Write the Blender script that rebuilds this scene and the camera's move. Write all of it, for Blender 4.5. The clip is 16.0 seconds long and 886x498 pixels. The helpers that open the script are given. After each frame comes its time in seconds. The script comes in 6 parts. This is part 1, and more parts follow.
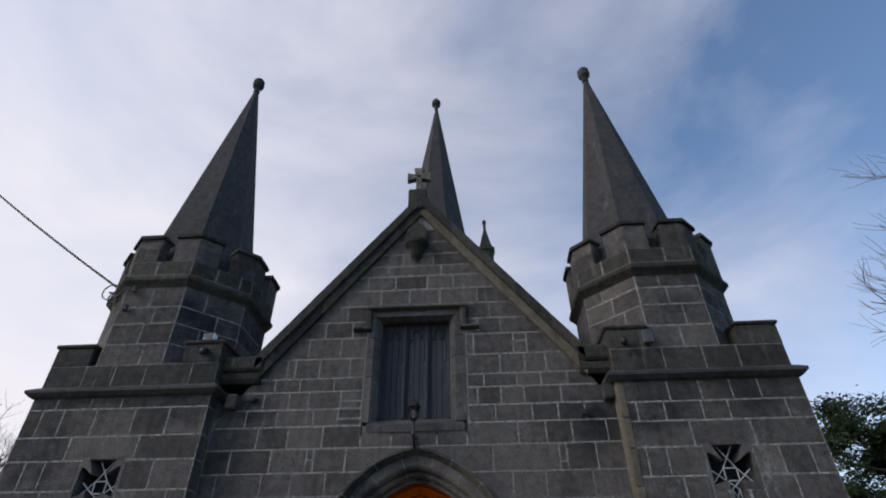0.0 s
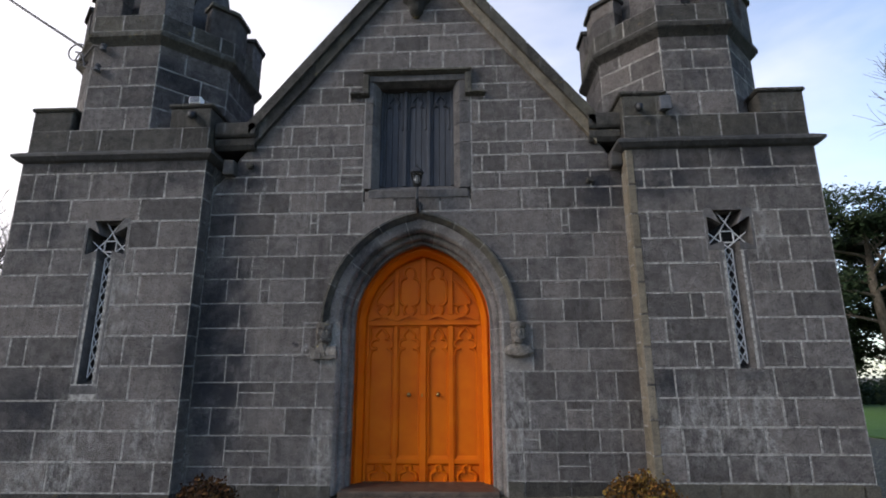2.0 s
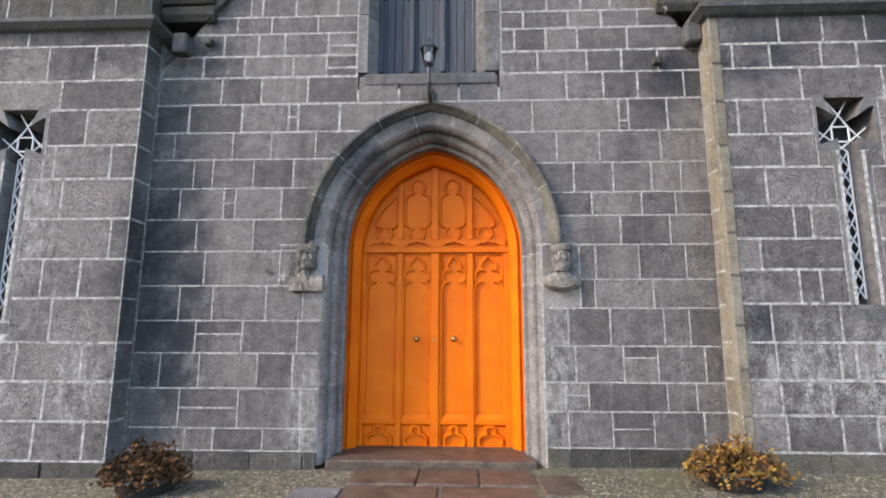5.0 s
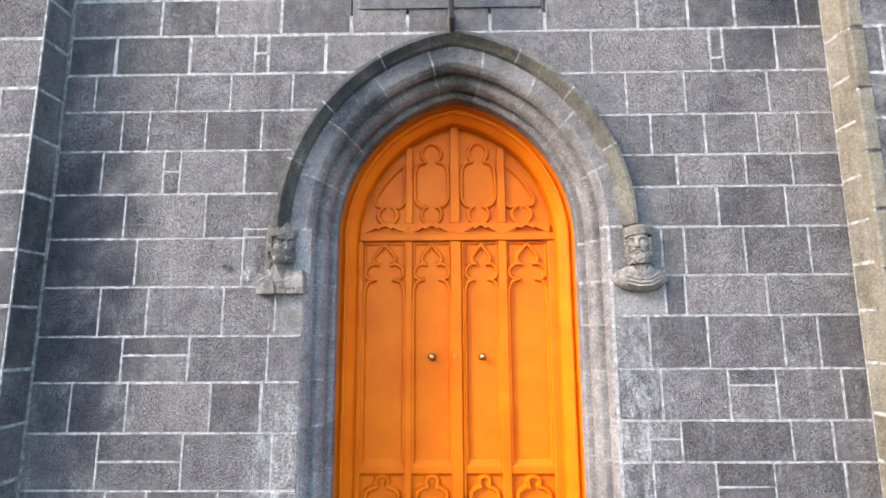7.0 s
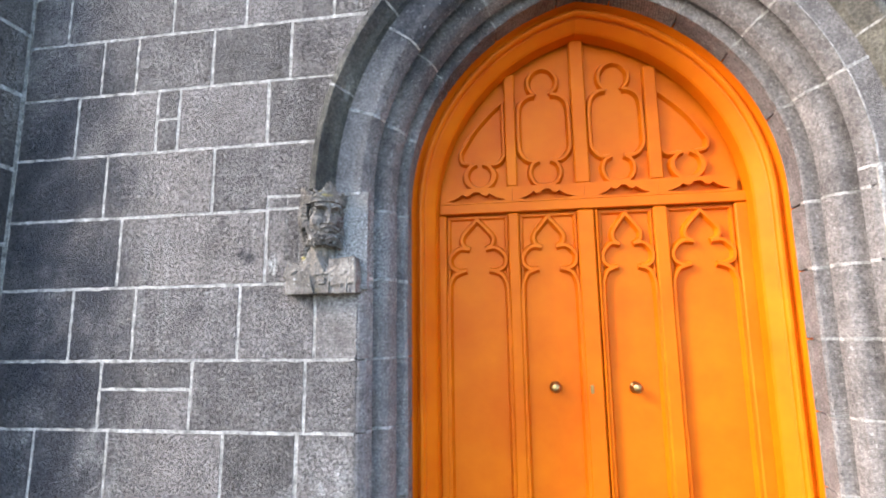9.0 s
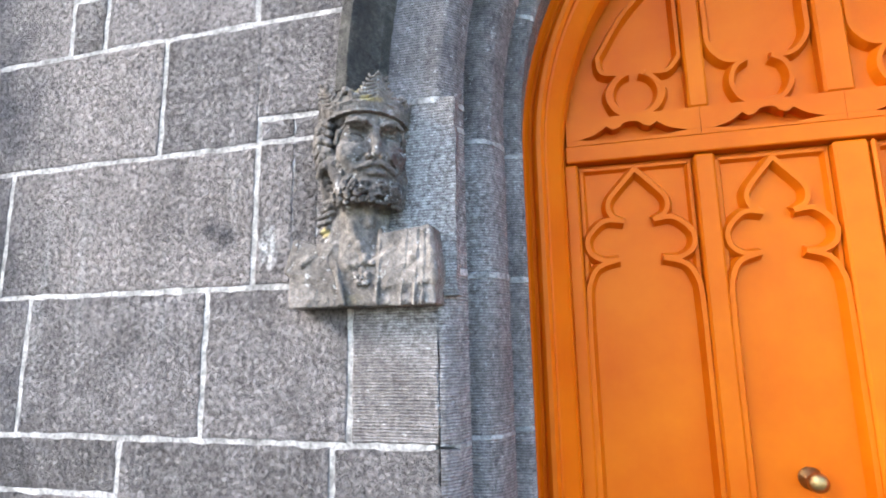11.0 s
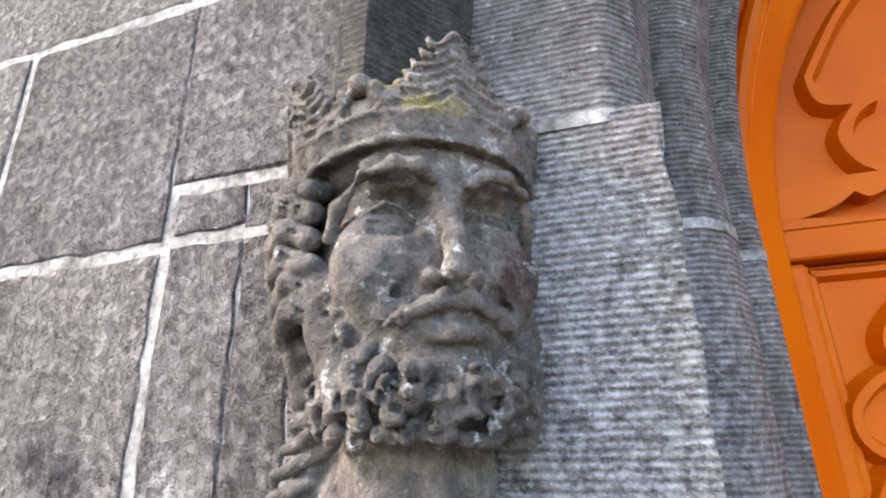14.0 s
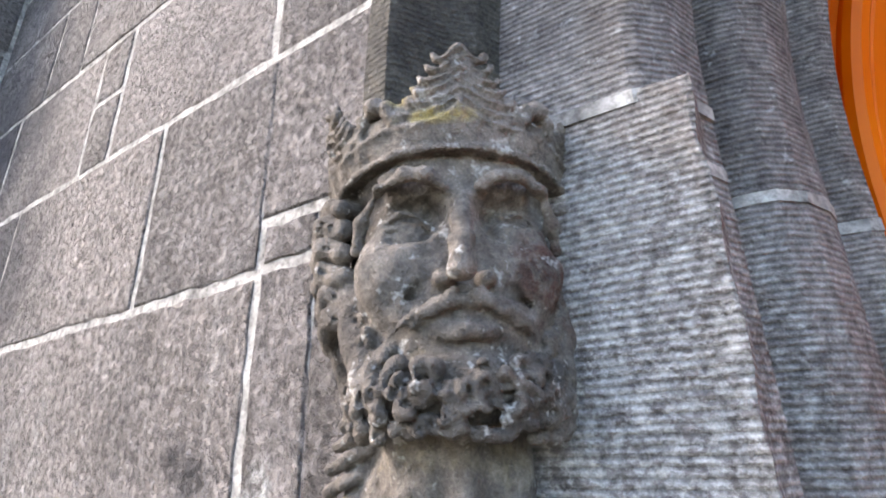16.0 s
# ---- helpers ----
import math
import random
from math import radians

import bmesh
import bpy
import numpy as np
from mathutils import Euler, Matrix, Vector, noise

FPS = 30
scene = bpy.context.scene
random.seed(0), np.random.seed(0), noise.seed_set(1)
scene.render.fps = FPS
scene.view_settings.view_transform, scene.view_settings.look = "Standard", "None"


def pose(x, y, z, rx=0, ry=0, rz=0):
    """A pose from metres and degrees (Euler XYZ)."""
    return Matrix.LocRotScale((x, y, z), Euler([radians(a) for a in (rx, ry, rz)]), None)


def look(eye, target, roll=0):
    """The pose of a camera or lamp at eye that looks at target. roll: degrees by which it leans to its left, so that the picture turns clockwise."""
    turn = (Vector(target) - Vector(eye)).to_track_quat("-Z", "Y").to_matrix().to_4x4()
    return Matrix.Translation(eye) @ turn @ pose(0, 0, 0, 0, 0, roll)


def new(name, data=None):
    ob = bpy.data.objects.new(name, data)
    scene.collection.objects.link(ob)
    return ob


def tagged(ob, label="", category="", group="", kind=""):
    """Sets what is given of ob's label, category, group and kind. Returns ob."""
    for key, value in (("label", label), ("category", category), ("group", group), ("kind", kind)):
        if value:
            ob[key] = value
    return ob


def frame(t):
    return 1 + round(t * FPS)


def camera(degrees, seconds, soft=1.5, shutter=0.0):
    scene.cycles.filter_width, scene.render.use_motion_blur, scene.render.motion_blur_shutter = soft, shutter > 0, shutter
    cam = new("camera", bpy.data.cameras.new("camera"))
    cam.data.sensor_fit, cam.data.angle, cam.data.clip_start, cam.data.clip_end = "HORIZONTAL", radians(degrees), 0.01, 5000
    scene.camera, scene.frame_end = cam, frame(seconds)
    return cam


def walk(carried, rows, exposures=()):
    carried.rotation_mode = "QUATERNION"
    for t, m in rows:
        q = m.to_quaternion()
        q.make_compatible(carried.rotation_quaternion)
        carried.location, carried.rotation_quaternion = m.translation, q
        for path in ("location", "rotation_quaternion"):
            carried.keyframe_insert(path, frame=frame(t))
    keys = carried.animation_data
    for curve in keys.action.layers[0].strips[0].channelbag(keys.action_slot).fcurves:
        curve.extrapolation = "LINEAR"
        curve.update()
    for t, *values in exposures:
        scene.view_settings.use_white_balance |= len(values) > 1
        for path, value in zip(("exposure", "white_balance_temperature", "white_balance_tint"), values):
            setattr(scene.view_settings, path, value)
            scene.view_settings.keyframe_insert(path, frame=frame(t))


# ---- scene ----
cam = camera(80.3, 16.0, 1.9)
PATH = [
    (0, (0.857, -7.355, 1.594), (0.753, -5.731, 2.756), -0.4),
    (0.5, (0.873, -7.247, 1.557), (0.762, -5.57, 2.641), -0.3),
    (1, (0.816, -7.213, 1.49), (0.706, -5.409, 2.346), -0.3),
    (1.3, (0.752, -7.106, 1.44), (0.647, -5.243, 2.161), -0.5),
    (1.5, (0.727, -7.085, 1.409), (0.626, -5.191, 2.044), -0.3),
    (2, (0.652, -6.859, 1.331), (0.558, -4.919, 1.811), -0.2),
    (2.5, (0.536, -6.663, 1.281), (0.446, -4.706, 1.685), -0.2),
    (3, (0.418, -6.458, 1.238), (0.329, -4.492, 1.593), -0.0),
    (3.5, (0.351, -6.127, 1.182), (0.268, -4.156, 1.509), 0.0),
    (4, (0.337, -5.842, 1.15), (0.246, -3.871, 1.477), 0.1),
    (4.2, (0.385, -5.709, 1.123), (0.283, -3.739, 1.455), 0.3),
    (6.5, (0.071, -4.061, 1.259), (0.039, -2.088, 1.583), -0.2),
    (7, (-0.019, -3.688, 1.305), (-0.055, -1.713, 1.623), -0.3),
    (7.5, (-0.055, -3.359, 1.306), (-0.124, -1.387, 1.631), -0.5),
    (8, (-0.159, -2.984, 1.366), (-0.288, -1.014, 1.688), -0.6),
    (8.5, (-0.234, -2.654, 1.386), (-0.464, -0.694, 1.711), -0.5),
    (8.7, (-0.271, -2.499, 1.389), (-0.534, -0.543, 1.714), -0.6),
    (10.8, (-0.726, -1.167, 1.494), (-1.188, 0.75, 1.829), -0.9),
    (11, (-0.791, -1.083, 1.512), (-1.264, 0.83, 1.853), -1.0),
    (11.5, (-0.907, -0.906, 1.586), (-1.4, 0.994, 1.973), -1.0),
    (12, (-1.001, -0.725, 1.654), (-1.49, 1.147, 2.163), -1.1),
    (12.5, (-1.067, -0.604, 1.734), (-1.559, 1.233, 2.351), -1.2),
    (13, (-1.102, -0.507, 1.801), (-1.615, 1.313, 2.451), -1.3),
    (13.5, (-1.103, -0.442, 1.809), (-1.638, 1.37, 2.465), -1.2),
    (14, (-1.085, -0.405, 1.8), (-1.66, 1.391, 2.465), -1.3),
    (14.5, (-1.068, -0.396, 1.794), (-1.788, 1.34, 2.479), -1.4),
    (15, (-1.048, -0.387, 1.795), (-1.928, 1.266, 2.496), -1.4),
    (15.5, (-1.027, -0.384, 1.79), (-1.998, 1.212, 2.504), -1.5),
    (16, (-1.006, -0.38, 1.787), (-2.027, 1.182, 2.506), -1.4),
]
walk(cam, [(t, look(eye, target, roll)) for t, eye, target, roll in PATH],
     [(0.0, -0.08, 6500, 10), (1.0, 0.0, 6500, 10), (1.5, 0.2, 6550, 10), (2.0, 0.62, 6700, 11), (2.5, 1.05, 6800, 12), (3.0, 1.35, 6900, 12), (3.5, 1.55, 6950, 12), (4.2, 1.8, 7000, 12),
      (6.5, 2.6, 6800, 12), (7.5, 2.68, 6700, 12), (8.7, 2.70, 6750, 12), (11.0, 2.92, 6700, 12), (12.5, 2.82, 7000, 14), (14.0, 2.82, 7300, 17), (16.0, 2.82, 7350, 17)])

# ---- world, sun, exposure ----
world = bpy.data.worlds.new("sky_world")
scene.world = world
world.use_nodes = True
wn, wl = world.node_tree.nodes, world.node_tree.links
wn.clear()
w_out = wn.new("ShaderNodeOutputWorld")
w_bg = wn.new("ShaderNodeBackground")
w_sky = wn.new("ShaderNodeTexSky")
w_sky.sky_type = 'NISHITA'
w_sky.sun_disc = False
w_sky.sun_elevation = radians(32)
w_sky.sun_rotation = radians(-112)
w_sky.air_density = 1.0
w_sky.dust_density = 1.0
w_sky.ozone_density = 3.0
w_co = wn.new("ShaderNodeTexCoord")
w_map = wn.new("ShaderNodeMapping")
w_map.inputs["Scale"].default_value = (1.0, 1.0, 2.2)
w_noise = wn.new("ShaderNodeTexNoise")
w_noise.inputs["Scale"].default_value = 1.7
w_noise.inputs["Detail"].default_value = 7
w_noise.inputs["Roughness"].default_value = 0.52
w_noise.inputs["Distortion"].default_value = 0.5
w_dot = wn.new("ShaderNodeVectorMath")
w_dot.operation = 'DOT_PRODUCT'
w_dot.inputs[1].default_value = (-0.83, 0.40, -0.33)
w_add = wn.new("ShaderNodeMath")
w_add.operation = 'MULTIPLY_ADD'
w_add.inputs[1].default_value = 0.55
w_ramp = wn.new("ShaderNodeValToRGB")
w_ramp.color_ramp.elements[0].position = 0.22
w_ramp.color_ramp.elements[0].color = (0, 0, 0, 1)
w_ramp.color_ramp.elements[1].position = 0.95
w_ramp.color_ramp.elements[1].color = (1, 1, 1, 1)
w_mul = wn.new("ShaderNodeVectorMath")
w_mul.operation = 'SCALE'
w_mul.inputs["Scale"].default_value = 0.20
w_mix = wn.new("ShaderNodeMix")
w_mix.data_type = 'RGBA'
w_mix.inputs["B"].default_value = (0.94, 0.915, 0.985, 1)
wl.new(w_co.outputs["Generated"], w_map.inputs["Vector"])
wl.new(w_map.outputs["Vector"], w_noise.inputs["Vector"])
wl.new(w_co.outputs["Generated"], w_dot.inputs[0])
wl.new(w_dot.outputs["Value"], w_add.inputs[0])
wl.new(w_noise.outputs["Fac"], w_add.inputs[2])
wl.new(w_add.outputs["Value"], w_ramp.inputs["Fac"])
wl.new(w_sky.outputs["Color"], w_mul.inputs[0])
wl.new(w_mul.outputs["Vector"], w_mix.inputs["A"])
wl.new(w_ramp.outputs["Color"], w_mix.inputs["Factor"])
wl.new(w_mix.outputs["Result"], w_bg.inputs["Color"])
wl.new(w_bg.outputs["Background"], w_out.inputs["Surface"])
w_bg.inputs["Strength"].default_value = 1.0

sun = new("sun", bpy.data.lights.new("sun", 'SUN'))
sun.data.energy = 1.5
sun.data.angle = radians(20)
sun.data.color = (1.0, 0.95, 0.88)
sun.matrix_world = look((-6.5, -3.6, 4.6), (0, 0, 0))


# ---- materials ----
def nodes_of(name):
    m = bpy.data.materials.new(name)
    m.use_nodes = True
    nt = m.node_tree
    b = nt.nodes["Principled BSDF"]
    return m, nt, b


def add(nt, kind, **inp):
    n = nt.nodes.new("ShaderNode" + kind)
    for k, v in inp.items():
        n.inputs[k.replace("_", " ")].default_value = v
    return n


def ramp(nt, fac, stops):
    r = nt.nodes.new("ShaderNodeValToRGB")
    e = r.color_ramp.elements
    while len(e) < len(stops):
        e.new(0.5)
    for i, (p, c) in enumerate(stops):
        e[i].position = p
        e[i].color = (c, c, c, 1) if isinstance(c, (int, float)) else (*c, 1)
    nt.links.new(fac, r.inputs["Fac"])
    return r.outputs["Color"]


def mixc(nt, a, b, fac, mode='MIX'):
    m = nt.nodes.new("ShaderNodeMix")
    m.data_type = 'RGBA'
    m.blend_type = mode
    for sock, v in (("A", a), ("B", b), ("Factor", fac)):
        if hasattr(v, "links"):
            nt.links.new(v, m.inputs[sock])
        elif sock == "Factor":
            m.inputs[sock].default_value = v
        else:
            m.inputs[sock].default_value = (*v, 1)
    return m.outputs["Result"]


def coords(nt, scale=(1, 1, 1), obj_random=False):
    c = nt.nodes.new("ShaderNodeNewGeometry")
    mp = nt.nodes.new("ShaderNodeMapping")
    mp.inputs["Scale"].default_value = scale
    nt.links.new(c.outputs["Position"], mp.inputs["Vector"])
    return mp.outputs["Vector"]


def noise_of(nt, vec, scale, detail=4, rough=0.55):
    n = add(nt, "TexNoise", Scale=scale, Detail=detail, Roughness=rough)
    nt.links.new(vec, n.inputs["Vector"])
    return n.outputs["Fac"]


def bump(nt, b, layers):
    last = None
    for h, strength, dist in layers:
        bn = add(nt, "Bump", Strength=strength, Distance=dist)
        nt.links.new(h, bn.inputs["Height"])
        if last:
            nt.links.new(last, bn.inputs["Normal"])
        last = bn.outputs["Normal"]
    nt.links.new(last, b.inputs["Normal"])


def stone_material(name, dark, light, warm, spread=0.5, pit=1.0, tooled=0.0, lichen=0.0, streak=0.5, random=True, marks=(), chalk=0.0, mark_k=0.5, rag_scale=2.6, grain=1.0):
    m, nt, b = nodes_of(name)
    p = coords(nt)
    pz = coords(nt, (3.0, 3.0, 0.35))
    big = noise_of(nt, p, 1.3, 5, 0.6)
    mid = noise_of(nt, p, 9, 6, 0.65)
    fine = noise_of(nt, p, 76, 6, 0.72)
    grit = noise_of(nt, p, 380, 3, 0.7)
    run = noise_of(nt, pz, 2.6, 5, 0.6)
    col = mixc(nt, dark, light, ramp(nt, mid, [(0.28, 0.0), (0.75, 1.0)]))
    if random:
        oi = nt.nodes.new("ShaderNodeObjectInfo")
        tone = ramp(nt, oi.outputs["Random"], [(0.0, 1.0 - spread), (0.5, 1.0), (1.0, 1.0 + 0.5 * spread)])
        col = mixc(nt, col, tone, 1.0, 'MULTIPLY')
        col = mixc(nt, col, warm, ramp(nt, oi.outputs["Random"], [(0.62, 0.0), (1.0, 0.45)]))
    col = mixc(nt, col, (dark[0] * 0.45, dark[1] * 0.45, dark[2] * 0.48), ramp(nt, big, [(0.5, 0.0), (0.78, 0.6)]))
    soot = noise_of(nt, coords(nt, (2.2, 2.2, 0.30)), 1.9, 6, 0.65)
    col = mixc(nt, col, (dark[0] * 0.40, dark[1] * 0.40, dark[2] * 0.42), ramp(nt, soot, [(0.52, 0.0), (0.70, 0.9 * streak)]))
    col = mixc(nt, col, (0.42, 0.42, 0.40), ramp(nt, run, [(0.60, 0.0), (0.80, 0.9 * streak)]))
    if marks:
        sp = nt.nodes.new("ShaderNodeSeparateXYZ")
        nt.links.new(p, sp.inputs["Vector"])

        def patch(cx, cz, rx, rz):
            """One colour patch round (cx, cz), with a ragged edge."""
            tot = None
            for axis, c0, r in (("X", cx, rx), ("Z", cz, rz)):
                a = nt.nodes.new("ShaderNodeMath")
                a.operation = 'SUBTRACT'
                nt.links.new(sp.outputs[axis], a.inputs[0])
                a.inputs[1].default_value = c0
                d = nt.nodes.new("ShaderNodeMath")
                d.operation = 'DIVIDE'
                nt.links.new(a.outputs[0], d.inputs[0])
                d.inputs[1].default_value = r
                q = nt.nodes.new("ShaderNodeMath")
                q.operation = 'MULTIPLY'
                nt.links.new(d.outputs[0], q.inputs[0])
                nt.links.new(d.outputs[0], q.inputs[1])
                if tot is None:
                    tot = q.outputs[0]
                else:
                    s = nt.nodes.new("ShaderNodeMath")
                    nt.links.new(tot, s.inputs[0])
                    nt.links.new(q.outputs[0], s.inputs[1])
                    tot = s.outputs[0]
            return ramp(nt, tot, [(0.0, 1.0), (1.0, 0.0)])
        rag = ramp(nt, noise_of(nt, coords(nt, (5, 5, 2.4 if rag_scale < 5 else 7)), rag_scale, 7, 0.75), [(0.45, 0.0), (0.60, 1.0)])
        soft = ramp(nt, noise_of(nt, p, 2.2, 6, 0.65), [(0.36, 0.0), (0.62, 1.0)])
        for cx, cz, rx, rz in marks[0]:
            k = nt.nodes.new("ShaderNodeMath")
            k.operation = 'MULTIPLY'
            nt.links.new(patch(cx, cz, rx, rz), k.inputs[0])
            nt.links.new(rag, k.inputs[1])
            k2 = nt.nodes.new("ShaderNodeMath")
            k2.operation = 'MULTIPLY'
            nt.links.new(k.outputs[0], k2.inputs[0])
            k2.inputs[1].default_value = mark_k
            col = mixc(nt, col, (0.40, 0.39, 0.37), k2.outputs[0])
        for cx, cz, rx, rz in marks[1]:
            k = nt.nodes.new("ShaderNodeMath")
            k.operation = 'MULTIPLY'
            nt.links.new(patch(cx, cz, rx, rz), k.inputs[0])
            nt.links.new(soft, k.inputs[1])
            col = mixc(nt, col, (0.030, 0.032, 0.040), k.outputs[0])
        spot_n = ramp(nt, noise_of(nt, p, 60, 4, 0.7), [(0.40, 0.0), (0.56, 1.0)])
        for tint, cx, cz, rx, rz in (marks[2] if len(marks) > 2 else ()):
            k = nt.nodes.new("ShaderNodeMath")
            k.operation = 'MULTIPLY'
            nt.links.new(patch(cx, cz, rx, rz), k.inputs[0])
            nt.links.new(spot_n, k.inputs[1])
            col = mixc(nt, col, tint, k.outputs[0])
    speck = ramp(nt, fine, [(0.30, 0.30), (0.5, 1.0), (0.70, 1.9)])
    col = mixc(nt, col, speck, 0.68 * grain, 'MULTIPLY')
    salt = ramp(nt, grit, [(0.30, 0.45), (0.5, 1.0), (0.68, 1.65)])
    col = mixc(nt, col, salt, 0.40 * grain, 'MULTIPLY')
    chips = noise_of(nt, p, 23, 5, 0.7)
    col = mixc(nt, col, ramp(nt, chips, [(0.33, 0.34), (0.41, 1.0)]), 0.8 * min(1.0, pit), 'MULTIPLY')
    holes = noise_of(nt, p, 78, 4, 0.65)
    col = mixc(nt, col, ramp(nt, holes, [(0.35, 0.28), (0.46, 1.0)]), 0.9 * min(1.0, pit), 'MULTIPLY')
    white = noise_of(nt, p, 48, 3, 0.8)
    col = mixc(nt, col, (0.55, 0.55, 0.53), ramp(nt, white, [(0.68 - chalk, 0.0), (0.75 - 0.7 * chalk, 0.55)]))
    if lichen:
        lic = noise_of(nt, p, 5.5, 6, 0.7)
        col = mixc(nt, col, (0.40, 0.31, 0.10), ramp(nt, lic, [(0.64, 0.0), (0.76, lichen)]))
    if tooled:
        wv = add(nt, "TexWave", Scale=48.0, Distortion=1.6, Detail=2.0)
        wv.bands_direction = 'Z'
        nt.links.new(coords(nt, (0.6, 0.6, 1.0)), wv.inputs["Vector"])
        col = mixc(nt, col, ramp(nt, wv.outputs["Fac"], [(0.1, 0.62), (0.6, 1.08)]), min(1.0, 1.4 * tooled), 'MULTIPLY')
    nt.links.new(col, b.inputs["Base Color"])
    b.inputs["Roughness"].default_value = 0.88
    b.inputs["Specular IOR Level"].default_value = 0.25
    pits = noise_of(nt, p, 78, 4, 0.65)
    layers = [(ramp(nt, chips, [(0.30, 0.0), (0.42, 1.0)]), 0.6 * pit, 0.016), (mid, 0.5 * pit, 0.03), (ramp(nt, pits, [(0.36, 0.0), (0.56, 1.0)]), 1.0 * pit, 0.017), (fine, 0.9 * grain, 0.009), (grit, 0.7 * grain, 0.003)]
    if tooled:
        layers.append((wv.outputs["Fac"], tooled, 0.005))
    bump(nt, b, layers)
    return m


# old stains: pale runs of lime, then dark damp growth along with the left tower's painted shade, each as (x, z, half
# width, half height)
WALL_MARKS_AND_SHADE = (((-2.52, 0.82, 0.42, 0.35), (3.35, 0.85, 0.75, 0.6), (4.05, 0.8, 0.3, 0.8), (-4.25, 0.55, 0.5, 0.85), (-4.7, 0.1, 0.7, 0.4),
               (-1.2, 0.4, 0.25, 0.7), (1.2, 0.7, 0.3, 1.0), (4.38, 3.1, 0.16, 0.5), (-4.0, 2.3, 0.35, 0.8), (-3.3, 0.7, 0.3, 0.5)),
              # the first two paint the left tower's shade onto the wall beside it
              ((-2.62, 1.9, 0.55, 2.2), (-2.58, 1.5, 0.5, 1.5), (2.45, 3.9, 0.5, 0.9), (-2.5, 4.1, 0.5, 0.7), (-5.0, 0.9, 0.7, 0.6), (3.05, 1.2, 0.25, 0.3),
               (-1.60, 1.775, 0.055, 0.05), (-1.64, 1.80, 0.035, 0.04), (3.2, 3.9, 0.55, 0.4), (-5.2, 3.5, 0.5, 0.8), (4.7, 4.05, 0.7, 0.35), (-3.5, 4.05, 0.7, 0.3),
               (-3.9, 5.6, 1.0, 0.6), (4.4, 5.6, 0.8, 0.7), (0.9, 2.2, 0.4, 0.5)),
              (((0.025, 0.025, 0.028), -1.600, 1.762, 0.034, 0.034), ((0.022, 0.022, 0.025), -1.642, 1.782, 0.022, 0.024), ((0.50, 0.50, 0.48), -1.480, 1.735, 0.030, 0.060)))
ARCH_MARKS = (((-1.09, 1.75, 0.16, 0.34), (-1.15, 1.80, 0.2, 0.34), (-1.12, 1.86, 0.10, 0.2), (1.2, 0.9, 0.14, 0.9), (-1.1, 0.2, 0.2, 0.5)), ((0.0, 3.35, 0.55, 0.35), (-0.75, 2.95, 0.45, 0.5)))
LIMESTONE = stone_material("grey_limestone", (0.098, 0.088, 0.084), (0.239, 0.218, 0.209), (0.238, 0.207, 0.185), spread=0.34, marks=WALL_MARKS_AND_SHADE, mark_k=0.8)
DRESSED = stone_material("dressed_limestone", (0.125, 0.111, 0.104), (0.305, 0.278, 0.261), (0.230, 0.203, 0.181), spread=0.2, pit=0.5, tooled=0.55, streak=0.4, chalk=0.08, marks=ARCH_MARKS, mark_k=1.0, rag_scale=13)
TRIM = stone_material("plain_trim_limestone", (0.074, 0.070, 0.070), (0.174, 0.164, 0.161), (0.198, 0.172, 0.154), spread=0.25, pit=0.5)
SPIRE = stone_material("dark_spire_stone", (0.036, 0.036, 0.038), (0.082, 0.079, 0.079), (0.126, 0.116, 0.105), spread=0.15, pit=0.4, lichen=0.3, streak=0.25)
# yellowish spots, then a dark brown patch painting shade on the king's right-hand cheek
KING_MARKS_AND_SHADE = ((), (), (((0.34, 0.27, 0.10), -1.213, 2.043, 0.014, 0.014), ((0.32, 0.25, 0.10), -1.185, 2.020, 0.035, 0.009),
                        ((0.50, 0.40, 0.16), -1.305, 1.745, 0.012, 0.014), ((0.060, 0.026, 0.018), -1.135, 1.905, 0.028, 0.06)))
CARVED = stone_material("carved_weathered_stone", (0.042, 0.036, 0.031), (0.268, 0.236, 0.206), (0.209, 0.199, 0.178), pit=0.22, chalk=0.08, lichen=0.2, marks=KING_MARKS_AND_SHADE, streak=0.35, random=False, grain=1.0)
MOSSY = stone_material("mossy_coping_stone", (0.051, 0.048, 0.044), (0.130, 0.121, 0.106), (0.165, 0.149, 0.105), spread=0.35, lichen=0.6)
HOOD_STONE = stone_material("brown_hood_stone", (0.054, 0.050, 0.043), (0.169, 0.154, 0.124), (0.203, 0.182, 0.128), pit=0.5, tooled=0.25, lichen=0.4, spread=0.4, marks=((), ((-0.65, 3.05, 0.75, 0.75), (0.25, 3.4, 0.5, 0.4))))
TAN = stone_material("tan_sandstone", (0.125, 0.106, 0.078), (0.235, 0.200, 0.150), (0.16, 0.145, 0.125), spread=0.3, pit=0.5)


